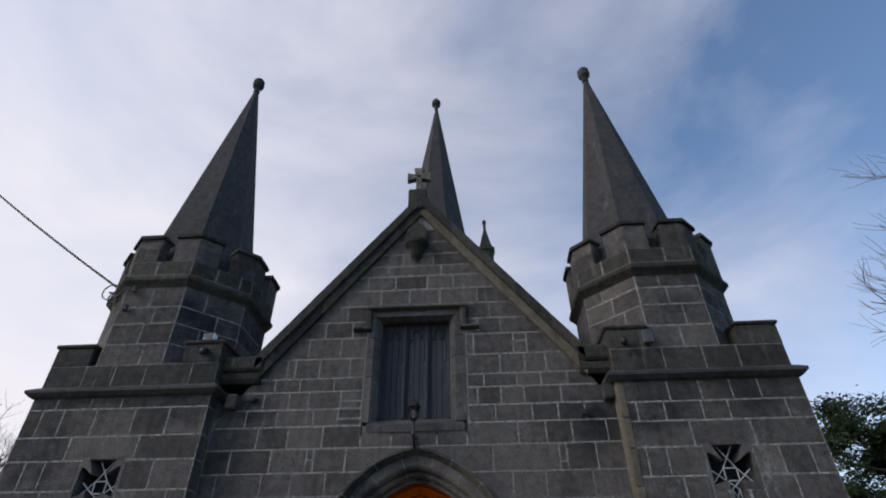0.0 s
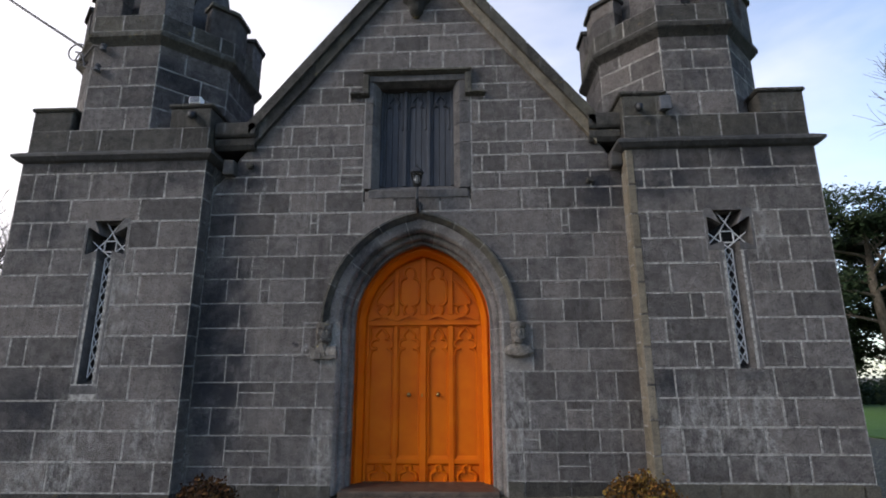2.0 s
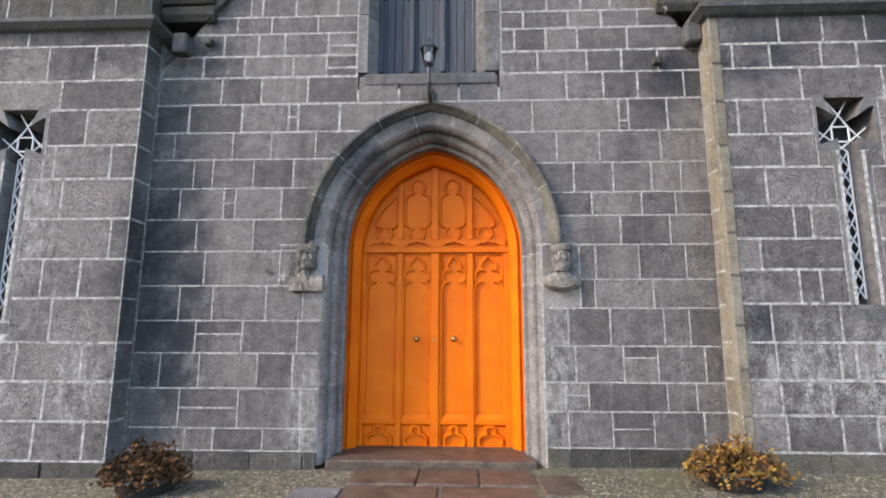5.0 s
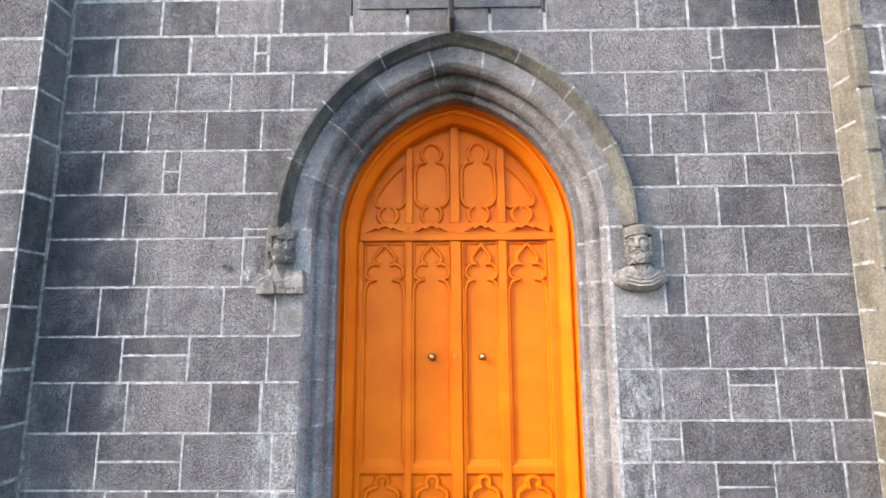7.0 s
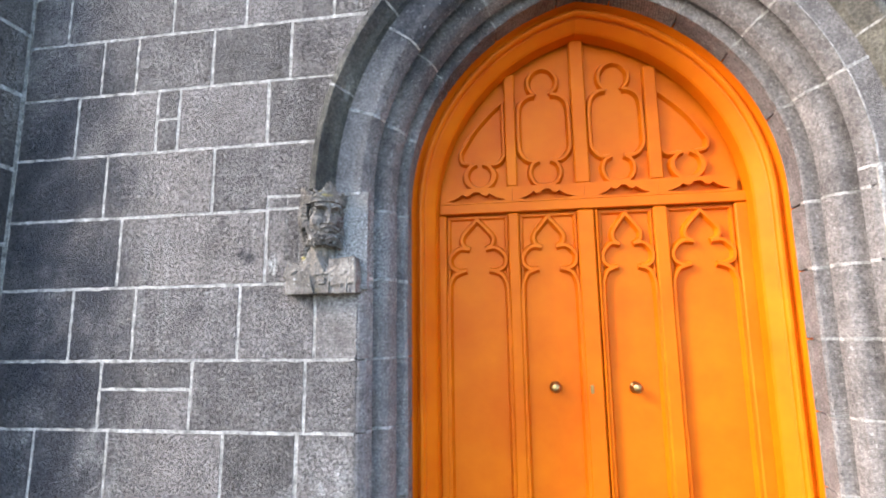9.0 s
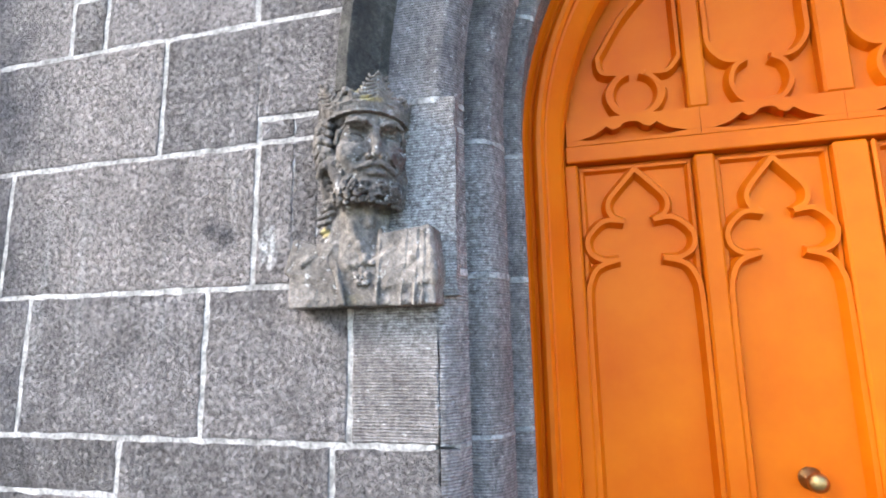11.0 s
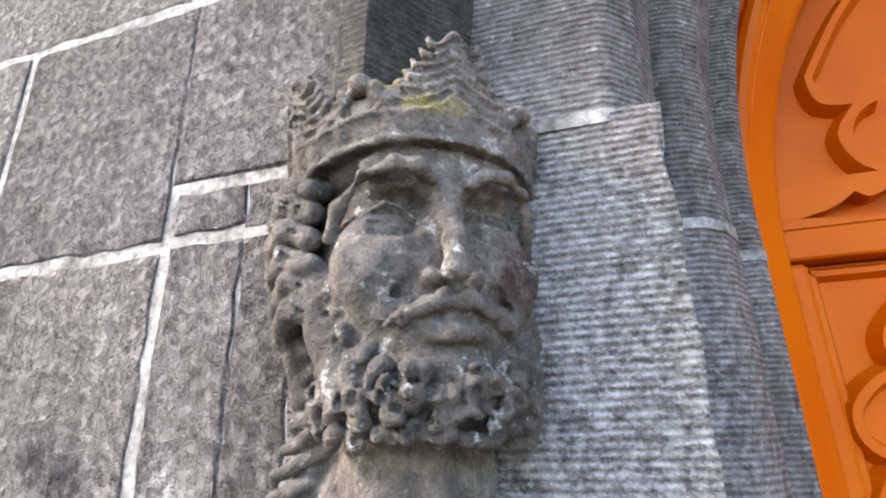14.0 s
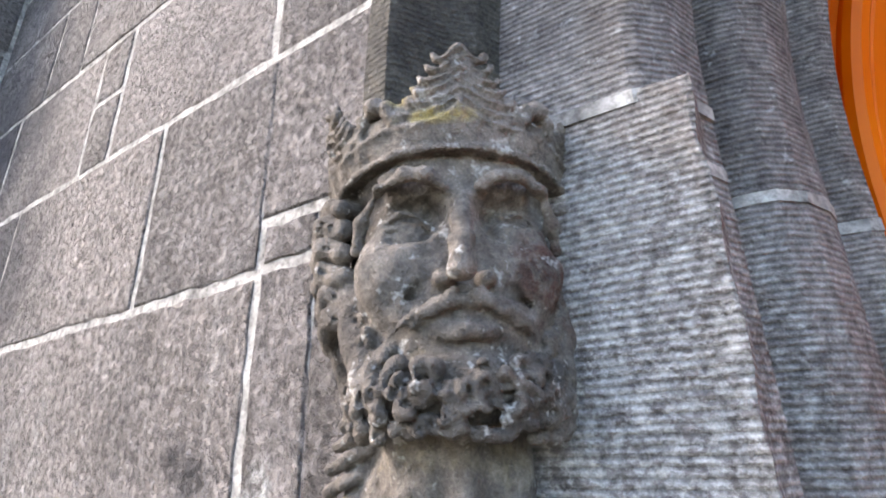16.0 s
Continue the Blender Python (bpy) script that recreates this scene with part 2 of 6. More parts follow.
def plain(name, color, rough=0.6, metal=0.0, vary=0.25, scale=14, bump_d=0.002, spec=0.4):
    m, nt, b = nodes_of(name)
    p = coords(nt)
    n = noise_of(nt, p, scale, 5, 0.6)
    n2 = noise_of(nt, p, scale * 8, 3, 0.6)
    grime = noise_of(nt, p, scale * 4.5, 4, 0.7)
    c = mixc(nt, tuple(v * (1 - vary) for v in color), tuple(min(1, v * (1 + vary)) for v in color), ramp(nt, n, [(0.3, 0.0), (0.7, 1.0)]))
    c = mixc(nt, c, ramp(nt, grime, [(0.3, 1.0 - vary), (0.55, 1.0)]), 1.0, 'MULTIPLY')
    nt.links.new(c, b.inputs["Base Color"])
    b.inputs["Metallic"].default_value = metal
    b.inputs["Specular IOR Level"].default_value = spec
    nt.links.new(ramp(nt, n2, [(0.3, max(0.05, rough - 0.1)), (0.7, min(1, rough + 0.1))]), b.inputs["Roughness"])
    bump(nt, b, [(n, 0.3, bump_d * 3), (n2, 0.3, bump_d)])
    return m


MORTAR = plain("pale_lime_mortar", (0.265, 0.253, 0.236), 0.95, vary=0.65, scale=21, bump_d=0.004, spec=0.1)
BLACK = plain("black_iron", (0.018, 0.018, 0.02), 0.45, vary=0.4)
BRASS = plain("worn_brass", (0.36, 0.235, 0.095), 0.34, metal=1.0, vary=0.25, scale=60)
SLATE = plain("roof_slate", (0.07, 0.072, 0.08), 0.7, vary=0.4, scale=5)
WHITE = plain("white_plastic", (0.75, 0.75, 0.77), 0.4, vary=0.06)
LEAD = plain("pale_lead", (0.46, 0.46, 0.46), 0.6, vary=0.2)
DARK = plain("dark_void", (0.012, 0.012, 0.014), 0.9)
STEP = plain("wet_brown_stone", (0.062, 0.043, 0.030), 0.55, vary=0.65, scale=9, bump_d=0.006)
BARK = plain("tree_bark", (0.13, 0.105, 0.08), 0.9, vary=0.4, scale=7, bump_d=0.02)
TWIG = plain("bare_twig", (0.09, 0.075, 0.065), 0.9, vary=0.3)
TUB = plain("dark_tub", (0.03, 0.028, 0.027), 0.7, vary=0.4)


def leaf_material(name, a, b_, c):
    m, nt, b = nodes_of(name)
    g = nt.nodes.new("ShaderNodeNewGeometry")
    col = nt.nodes.new("ShaderNodeValToRGB")
    e = col.color_ramp.elements
    e.new(0.5)
    for i, v in enumerate((a, b_, c)):
        e[i].position, e[i].color = i / 2, (*v, 1)
    nt.links.new(g.outputs["Random Per Island"], col.inputs["Fac"])
    nt.links.new(col.outputs["Color"], b.inputs["Base Color"])
    b.inputs["Roughness"].default_value = 0.85
    b.inputs["Specular IOR Level"].default_value = 0.1
    return m


EVERGREEN = leaf_material("dark_evergreen_leaf", (0.012, 0.022, 0.010), (0.022, 0.038, 0.016), (0.045, 0.06, 0.028))
SHRUB_A = leaf_material("dark_rusty_leaf", (0.014, 0.012, 0.006), (0.05, 0.020, 0.009), (0.085, 0.045, 0.014))
SHRUB_B = leaf_material("yellow_rusty_leaf", (0.035, 0.022, 0.008), (0.13, 0.055, 0.014), (0.20, 0.13, 0.025))


def orange_paint():
    m, nt, b = nodes_of("orange_gloss_paint")
    p = coords(nt)
    n = noise_of(nt, p, 3.5, 5, 0.6)
    st = noise_of(nt, coords(nt, (30, 30, 1.2)), 4, 4, 0.6)
    c = mixc(nt, (0.49, 0.084, 0.001), (0.57, 0.124, 0.002), ramp(nt, n, [(0.3, 0.0), (0.7, 1.0)]))
    nt.links.new(c, b.inputs["Base Color"])
    b.inputs["Roughness"].default_value = 0.48
    b.inputs["Specular IOR Level"].default_value = 0.12
    bump(nt, b, [(st, 0.12, 0.003), (noise_of(nt, p, 40, 3), 0.08, 0.002)])
    return m


ORANGE = orange_paint()


def board_paint():
    m, nt, b = nodes_of("weathered_blue_boards")
    n = noise_of(nt, coords(nt, (9, 9, 0.7)), 5, 6, 0.7)
    c = ramp(nt, n, [(0.3, (0.010, 0.012, 0.017)), (0.6, (0.030, 0.035, 0.047)), (0.80, (0.12, 0.13, 0.15))])
    nt.links.new(c, b.inputs["Base Color"])
    b.inputs["Roughness"].default_value = 0.75
    bump(nt, b, [(n, 0.5, 0.006)])
    return m


BOARDS = board_paint()


def gravel_material():
    m, nt, b = nodes_of("brown_pea_gravel")
    p = coords(nt)
    v = add(nt, "TexVoronoi", Scale=55.0)
    nt.links.new(p, v.inputs["Vector"])
    sep = nt.nodes.new("ShaderNodeSeparateColor")
    nt.links.new(v.outputs["Color"], sep.inputs["Color"])
    c = ramp(nt, sep.outputs["Red"], [(0.0, (0.010, 0.008, 0.005)), (0.5, (0.046, 0.038, 0.022)), (0.85, (0.105, 0.086, 0.050)), (1.0, (0.27, 0.235, 0.17))])
    c = mixc(nt, c, (0.050, 0.052, 0.018), ramp(nt, noise_of(nt, p, 1.4, 5), [(0.45, 0.0), (0.7, 0.6)]))
    nt.links.new(c, b.inputs["Base Color"])
    b.inputs["Roughness"].default_value = 0.9
    bump(nt, b, [(v.outputs["Distance"], -0.8, 0.02)])
    return m


GRAVEL = gravel_material()


def grass_material():
    m, nt, b = nodes_of("lawn_grass")
    p = coords(nt)
    c = mixc(nt, (0.03, 0.085, 0.008), (0.075, 0.17, 0.02), ramp(nt, noise_of(nt, p, 1.2, 8, 0.7), [(0.3, 0.0), (0.7, 1.0)]))
    nt.links.new(c, b.inputs["Base Color"])
    b.inputs["Roughness"].default_value = 0.9
    bump(nt, b, [(noise_of(nt, p, 30, 4), 0.8, 0.05)])
    return m


GRASS = grass_material()


def glass_material():
    m, nt, b = nodes_of("lantern_glass")
    b.inputs["Base Color"].default_value = (0.42, 0.44, 0.46, 1)
    b.inputs["Roughness"].default_value = 0.08
    b.inputs["Transmission Weight"].default_value = 1.0
    return m


GLASS = glass_material()


# ---- building helpers ----
def mesh_of(name, bm, material, smooth=False):
    me = bpy.data.meshes.new(name)
    bm.normal_update()
    bm.to_mesh(me)
    bm.free()
    me.materials.append(material)
    if smooth:
        me.polygons.foreach_set("use_smooth", [True] * len(me.polygons))
    return me


def thing(name, loc, label, category, kind="", group=""):
    e = new(name)
    e.location = loc
    e.empty_display_size = 0.1
    return tagged(e, label, category, group, kind)


def attach(ob, parent):
    ob.parent = parent
    base = Vector(parent.location)
    up = parent.parent
    while up:
        base += up.location
        up = up.parent
    if parent.type == 'EMPTY':
        ob.matrix_parent_inverse = Matrix.Translation(-base)


def part(name, bm, material, parent, label="", smooth=False):
    ob = new(name, mesh_of(name, bm, material, smooth))
    attach(ob, parent)
    return tagged(ob, label)


def solo(name, bm, material, label, category="", kind="", group="", smooth=False):
    return tagged(new(name, mesh_of(name, bm, material, smooth)), label, category, group, kind)


def box(bm, x0, x1, y0, y1, z0, z1, bev=0.0):
    r = bmesh.ops.create_cube(bm, size=1)
    vs = r["verts"]
    for v in vs:
        v.co = Vector(((x0 + x1) / 2 + v.co.x * (x1 - x0), (y0 + y1) / 2 + v.co.y * (y1 - y0), (z0 + z1) / 2 + v.co.z * (z1 - z0)))
    if bev:
        es = list({e for v in vs for e in v.link_edges})
        bmesh.ops.bevel(bm, geom=es, offset=bev, segments=1, affect='EDGES')
    return bm


def prism(bm, pts, y0, y1):
    """A polygon in x and z, drawn out from y0 to y1."""
    a = [bm.verts.new((x, y0, z)) for x, z in pts]
    b = [bm.verts.new((x, y1, z)) for x, z in pts]
    n = len(pts)
    bm.faces.new(a)
    bm.faces.new(b[::-1])
    for i in range(n):
        bm.faces.new((a[i], b[i], b[(i + 1) % n], a[(i + 1) % n]))
    bmesh.ops.recalc_face_normals(bm, faces=bm.faces)
    return bm


def loft(bm, rings, closed_ring=True, caps=True, closed_path=False):
    vs = [[bm.verts.new(p) for p in r] for r in rings]
    n = len(vs[0])
    pairs = list(zip(vs, vs[1:])) + ([(vs[-1], vs[0])] if closed_path else [])
    for a, b in pairs:
        for i in range(n if closed_ring else n - 1):
            bm.faces.new((a[i], a[(i + 1) % n], b[(i + 1) % n], b[i]))
    if caps and closed_ring and not closed_path:
        bm.faces.new(vs[0][::-1])
        bm.faces.new(vs[-1])
    bmesh.ops.recalc_face_normals(bm, faces=bm.faces)
    return bm


def tube(bm, pts, r, sides=8, r_end=None):
    pts = [Vector(p) for p in pts]
    rings = []
    for i, p in enumerate(pts):
        d = (pts[min(i + 1, len(pts) - 1)] - pts[max(i - 1, 0)]).normalized()
        s = d.cross(Vector((0.31, 0.2, 0.93))).normalized()
        u = s.cross(d)
        rr = r if r_end is None else r + (r_end - r) * i / (len(pts) - 1)
        rings.append([p + (s * math.cos(t) + u * math.sin(t)) * rr for t in [2 * math.pi * k / sides for k in range(sides)]])
    return loft(bm, rings)


def lathe(bm, cx, cy, prof, sides=16, turn=0.0):
    rings = [[(cx + r * math.cos(turn + 2 * math.pi * k / sides), cy + r * math.sin(turn + 2 * math.pi * k / sides), z) for k in range(sides)] for r, z in prof]
    return loft(bm, rings)


def ridge(bm, path, y_back, y_front, w):
    """A chamfered moulding that stands up from a panel along a path in x and z."""
    pts = [Vector((x, z)) for x, z in path]
    for i in range(1, len(pts) - 1):
        if (pts[i] - pts[i - 1]).normalized().dot((pts[i + 1] - pts[i]).normalized()) < 0.25:
            ridge(bm, path[:i + 1], y_back, y_front, w)
            return ridge(bm, path[i:], y_back + 0.0004, y_front + 0.0004, w)
    rings = []
    for i, p in enumerate(pts):
        a = (p - pts[i - 1]).normalized() if i else (pts[1] - p).normalized()
        b = (pts[i + 1] - p).normalized() if i < len(pts) - 1 else a
        t = a + b
        t = a if t.length < 0.2 else t.normalized()
        s = Vector((-t.y, t.x))
        rings.append([(p.x + s.x * o, y, p.y + s.y * o) for o, y in ((w * 0.62, y_back), (w * 0.22, y_front), (-w * 0.22, y_front), (-w * 0.62, y_back))])
    return loft(bm, rings)


def smooth_path(pts, steps=4):
    """A rounded run through pts; a point with a third value stays a sharp cusp."""
    out = []
    n = len(pts)
    for i in range(n - 1):
        p1, p2 = pts[i], pts[i + 1]
        p0 = pts[i - 1] if i and len(p1) < 3 else p1
        p3 = pts[i + 2] if i < n - 2 and len(p2) < 3 else p2
        for k in range(steps):
            t = k / steps
            out.append(tuple(0.5 * (2 * p1[j] + (p2[j] - p0[j]) * t + (2 * p0[j] - 5 * p1[j] + 4 * p2[j] - p3[j]) * t * t + (3 * p1[j] - p0[j] - 3 * p2[j] + p3[j]) * t ** 3) for j in (0, 1)))
    out.append(tuple(pts[-1][:2]))
    return out


# ---- ground ----
def ground_z(x):
    return -0.07 + 0.018 * max(-6.0, min(6.0, x))


def ground_sheet():
    xs = [-900, -300, -120, -60, -30, -15, -9] + [-6 + 0.5 * i for i in range(25)] + [9, 15, 30, 60, 120, 300, 900]
    ys = [-900, -300, -100, -40, -20, -12, -9, -7, -5, -4, -3, -2, -1, 0, 1, 3, 6, 10, 20, 40, 100, 300, 900]
    bm = bmesh.new()
    grid = [[bm.verts.new((x, y, ground_z(x) - 0.03 * max(0, min(8, -y - 1.0)) * 0.4)) for x in xs] for y in ys]
    for a, b in zip(grid, grid[1:]):
        for i in range(len(xs) - 1):
            bm.faces.new((a[i], a[i + 1], b[i + 1], b[i]))
    return bm


solo("ground", ground_sheet(), GRAVEL, "brown pea gravel forecourt with mossy patches", "ground", "structure")


def lawn():
    bm = bmesh.new()
    pts = [(9.5, -6), (90, -30), (90, 90), (9.5, 60)]
    a = [bm.verts.new((x, y, ground_z(6) + 0.03)) for x, y in pts]
    b = [bm.verts.new((x, y, ground_z(6) - 0.12)) for x, y in pts]
    bm.faces.new(a)
    for i in range(4):
        bm.faces.new((a[i], a[(i + 1) % 4], b[(i + 1) % 4], b[i]))
    bmesh.ops.recalc_face_normals(bm, faces=bm.faces)
    return bm


solo("lawn", lawn(), GRASS, "green mown lawn beside the church", "lawn", "structure")

# ---- centre wall of the front ----
ARC_X, SPRING = 0.24, 2.05
WIN = (-0.605, 0.475, 3.99, 5.53)
GABLE_APEX, GABLE_SLOPE = 7.62, 1.262
INNER = 2.80
INNER_LEFT = 2.94


def arc(R, side, n=14, a0=0.0, a1=None):
    """The points of one half of a pointed arch from its springing to its crown."""
    end = math.acos(ARC_X / R) if a1 is None else a1
    return [(side * (R * math.cos(a0 + (end - a0) * k / n) - ARC_X), SPRING + R * math.sin(a0 + (end - a0) * k / n)) for k in range(n + 1)]


def arch_half_width(R, z):
    return R - ARC_X if z <= SPRING else math.sqrt(max(0.0, R * R - (z - SPRING) ** 2)) - ARC_X


def wall_center():
    bm = bmesh.new()
    door = [(x, z) for x, z in arc(1.33, -1)] + [(x, z) for x, z in arc(1.33, 1)][::-1][1:]
    low = [(-INNER_LEFT, -0.4), (-1.09, -0.4)] + door + [(1.09, -0.4), (INNER, -0.4), (INNER, 3.72), (-INNER_LEFT, 3.72)]
    prism(bm, low, 0.0, 0.7)
    eave = GABLE_APEX - GABLE_SLOPE * INNER
    wx0, wx1, wz0, wz1 = WIN[0] - 0.185, WIN[1] + 0.235, 3.72, WIN[3] + 0.235
    zl, zr = GABLE_APEX - GABLE_SLOPE * -wx0, GABLE_APEX - GABLE_SLOPE * wx1
    prism(bm, [(-INNER_LEFT, wz0), (wx0, wz0), (wx0, zl), (-INNER, eave), (-INNER_LEFT, eave - 0.12)], 0.0, 0.7)
    prism(bm, [(wx1, wz0), (INNER, wz0), (INNER, eave), (wx1, zr)], 0.0, 0.7)
    prism(bm, [(wx0, wz1), (wx1, wz1), (wx1, zr), (0, GABLE_APEX), (wx0, zl)], 0.0, 0.7)
    for side in (-1, 1):
        a, b_ = sorted((side * 1.10, side * 1.082))
        box(bm, a, b_, 0.0005, 0.09, -0.1, SPRING)
    return bm


CENTRE = solo("wall_center", wall_center(), MORTAR, "grey limestone ashlar gable wall with pale mortar joints", "wall", "structure")

stone_rng = random.Random(7)
FLAT = Matrix.Identity(4)


def stone(parent, m, poly, proud=None, material=None, depth=0.10):
    """One ashlar block: poly in u and v on a face whose frame is m (x along, z up, -y out)."""
    pr = stone_rng.uniform(0.000, 0.0022) if proud is None else proud
    gap, n = 0.0074, len(poly)
    cu, cv = sum(p[0] for p in poly) / n, sum(p[1] for p in poly) / n
    us, vs_ = [p[0] for p in poly], [p[1] for p in poly]
    hu, hv = (max(us) - min(us)) / 2, (max(vs_) - min(vs_)) / 2
    if hu < 0.02 or hv < 0.02:
        return None
    if m != FLAT or cv > 3.4:
        gap = 0.0115
    if m == FLAT and 0.9 < cv < 3.4 and n == 4:
        fine_poly = []
        for q in range(4):
            a, b = Vector(poly[q]), Vector(poly[(q + 1) % 4])
            k = max(2, int((b - a).length / 0.028))
            fine_poly += [tuple(a.lerp(b, j / k)) for j in range(k)]
        poly, n = fine_poly, len(fine_poly)

    def ring(inset, y, jit=0.0):
        out = []
        for u, v in poly:
            out.append((cu + (u - cu) * (1 - inset / hu) + stone_rng.uniform(-jit, jit), y, cv + (v - cv) * (1 - inset / hv) + stone_rng.uniform(-jit, jit)))
        return out
    verts = ring(gap, depth) + ring(gap - 0.0012, 0.0005, 0.0036) + ring(gap + 0.0022, -0.0010 - pr, 0.0030)
    faces = [tuple(range(2 * n, 3 * n))]
    for k in (0, n):
        for i in range(n):
            j = (i + 1) % n
            faces.append((k + i, k + j, k + n + j, k + n + i))
    me = bpy.data.meshes.new("stone")
    me.from_pydata(verts, [], faces)
    me.materials.append(material or LIMESTONE)
    ob = new("stone", me)
    ob.parent = parent
    base = Matrix.Translation(-Vector(parent.location)) if parent.type == 'EMPTY' else Matrix()
    ob.matrix_parent_inverse = base
    ob.matrix_basis = m
    return ob


def split(rng, u0, u1, lo=0.28, hi=0.62):
    cuts, u = [], u0
    while u1 - u > hi:
        u += rng.uniform(lo, hi)
        if u1 - u > 0.16:
            cuts.append(u)
    return cuts




# ---- nave behind the gable, arch, door ----
def nave():
    bm = bmesh.new()
    box(bm, -2.85, 2.75, 0.7, 12.0, -0.4, 4.1)
    return bm


solo("wall_nave", nave(), MORTAR, "plain masonry body of the nave", "wall", "structure")
solo("roof", prism(bmesh.new(), [(-3.0, 3.95), (0, 7.45), (3.0, 3.95)], 0.72, 12.2), SLATE, "dark slate nave roof", "roof", "structure")

ARCH = thing("door_arch", (0, 0, 0), "moulded grey limestone pointed doorway with pale joints", "arch", "structure")
JAMB = [(1.070, 0.0), (1.060, 0.004), (1.036, 0.028), (1.020, 0.068), (1.064, 0.094), (1.062, 0.124), (1.006, 0.126), (0.988, 0.130),
        (0.966, 0.148), (0.950, 0.182), (0.944, 0.212), (0.984, 0.228), (0.982, 0.256), (0.914, 0.262), (0.903, 0.272), (0.906, 0.300), (0.918, 0.50), (1.10, 0.50), (1.10, 0.06)]
# the right-hand half of the doorway stands a little wider than the left
WIDER = {-1: (0.0, 0.24), 1: (0.028, 0.2035)}


def half_ring(side, t, prof):
    """A moulding's section at an angle of one half of the pointed arch, cut off at the crown."""
    dh, ax = WIDER[side]
    out = []
    for h, y in prof:
        add_h = dh * max(0.0, min(1.0, (1.185 - h) / 0.12))
        a_x = ARC_X + (ax - ARC_X) * (add_h / dh if dh else 0.0)
        R = h + add_h + a_x
        a = min(t, math.acos(a_x / R))
        out.append((side * (R * math.cos(a) - a_x), y, SPRING + R * math.sin(a)))
    return out


def jamb_ring(side, z, prof):
    dh = WIDER[side][0]
    return [(side * (h + dh * max(0.0, min(1.0, (1.185 - h) / 0.12))), y, z) for h, y in prof]


def voussoir(side, a0, a1):
    """One arch block between two angles, with the jamb's moulding run round the curve."""
    prof = [(1.185, -0.002)] + JAMB[:-2] + [(1.185, 0.50)]
    return loft(bmesh.new(), [half_ring(side, a0 + (a1 - a0) * k / 8, prof) for k in range(9)])


JOINTS = {-1: [-0.06, 0.36, 0.67, 0.985, 1.295, 1.66, 1.99, 2.05], 1: [-0.06, 0.44, 0.72, 1.04, 1.36, 1.67, 1.97, 2.05]}
CUTS = {-1: [0.0, 0.295, 0.61, 0.945, 1.265, 1.42], 1: [0.0, 0.33, 0.66, 0.93, 1.24, 1.42]}

for side in (-1, 1):
    for z0, z1 in zip(JOINTS[side], JOINTS[side][1:]):
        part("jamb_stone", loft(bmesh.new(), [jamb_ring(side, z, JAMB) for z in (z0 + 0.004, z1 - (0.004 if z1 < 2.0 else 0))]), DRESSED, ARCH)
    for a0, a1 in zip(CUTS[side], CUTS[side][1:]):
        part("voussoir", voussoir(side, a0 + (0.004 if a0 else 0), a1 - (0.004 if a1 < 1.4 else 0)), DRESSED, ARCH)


def joint_profile(lift, which="all"):
    """The moulding's line, set proud of the stone by lift: all of it, the flat outer face, or the inner rolls."""
    outer = [(1.19, -0.003)] + JAMB[:4]
    inner = JAMB[2:-3] if which == "roll" else JAMB[4:-3]
    line = {"all": outer + inner, "flat": outer, "roll": inner}[which]
    back = [(0.94, 0.40), (1.15, 0.40), (1.19, 0.10)] if which != "flat" else [(1.05, 0.09), (1.19, 0.09)]
    return [(h - lift, y - lift) for h, y in line] + back


def arch_mortar():
    bm = bmesh.new()
    rng = random.Random(17)
    for side in (-1, 1):
        low = joint_profile(0.0012, "roll")
        for z in JOINTS[side][1:-1]:
            d = rng.uniform(0.0045, 0.0070)
            loft(bm, [[(x_, y, zz + rng.uniform(-0.002, 0.002)) for x_, y, zz in jamb_ring(side, z + e * d, low)] for e in (-1, 0, 1)])
        for a in CUTS[side][:-1]:
            d = rng.uniform(0.0036, 0.0054)
            pr = joint_profile(0.0012) if a else joint_profile(0.0022, "flat")
            loft(bm, [half_ring(side, a + e * d + rng.uniform(-0.0006, 0.0006), pr) for e in (-1, 0, 1)])
    return bm


part("mortar_joints", arch_mortar(), MORTAR, ARCH)
HOOD = [(1.276, 0.02), (1.276, -0.090), (1.272, -0.096), (1.246, -0.098), (1.241, -0.093), (1.216, -0.050), (1.196, -0.030), (1.178, 0.02)]
HOOD_CUTS = {-1: [0.0, 0.34, 0.66, 1.02, 1.45], 1: [0.0, 0.40, 0.74, 1.06, 1.45]}


def hood_ring(side, t, prof):
    out = []
    for h, y in prof:
        R = h + ARC_X
        a = min(t, math.acos(ARC_X / R))
        out.append((side * (R * math.cos(a) - ARC_X), y, SPRING + R * math.sin(a)))
    return out


def hood_mortar():
    bm = bmesh.new()
    prof = [(h + (0.0015 if h > 1.23 else -0.0015), y - 0.0012) for h, y in HOOD]
    for side in (-1, 1):
        for a in HOOD_CUTS[side][1:-1]:
            loft(bm, [hood_ring(side, a + e * 0.0034, prof) for e in (-1, 1)])
    return bm


for side in (-1, 1):
    for a0, a1 in zip(HOOD_CUTS[side], HOOD_CUTS[side][1:]):
        part("hood_mould", loft(bmesh.new(), [hood_ring(side, a0 + 0.002 + (a1 - a0 - 0.004) * k / 8, HOOD) for k in range(9)]), HOOD_STONE, ARCH, "lichen-stained projecting hood mould")
part("hood_joints", hood_mortar(), MORTAR, ARCH)

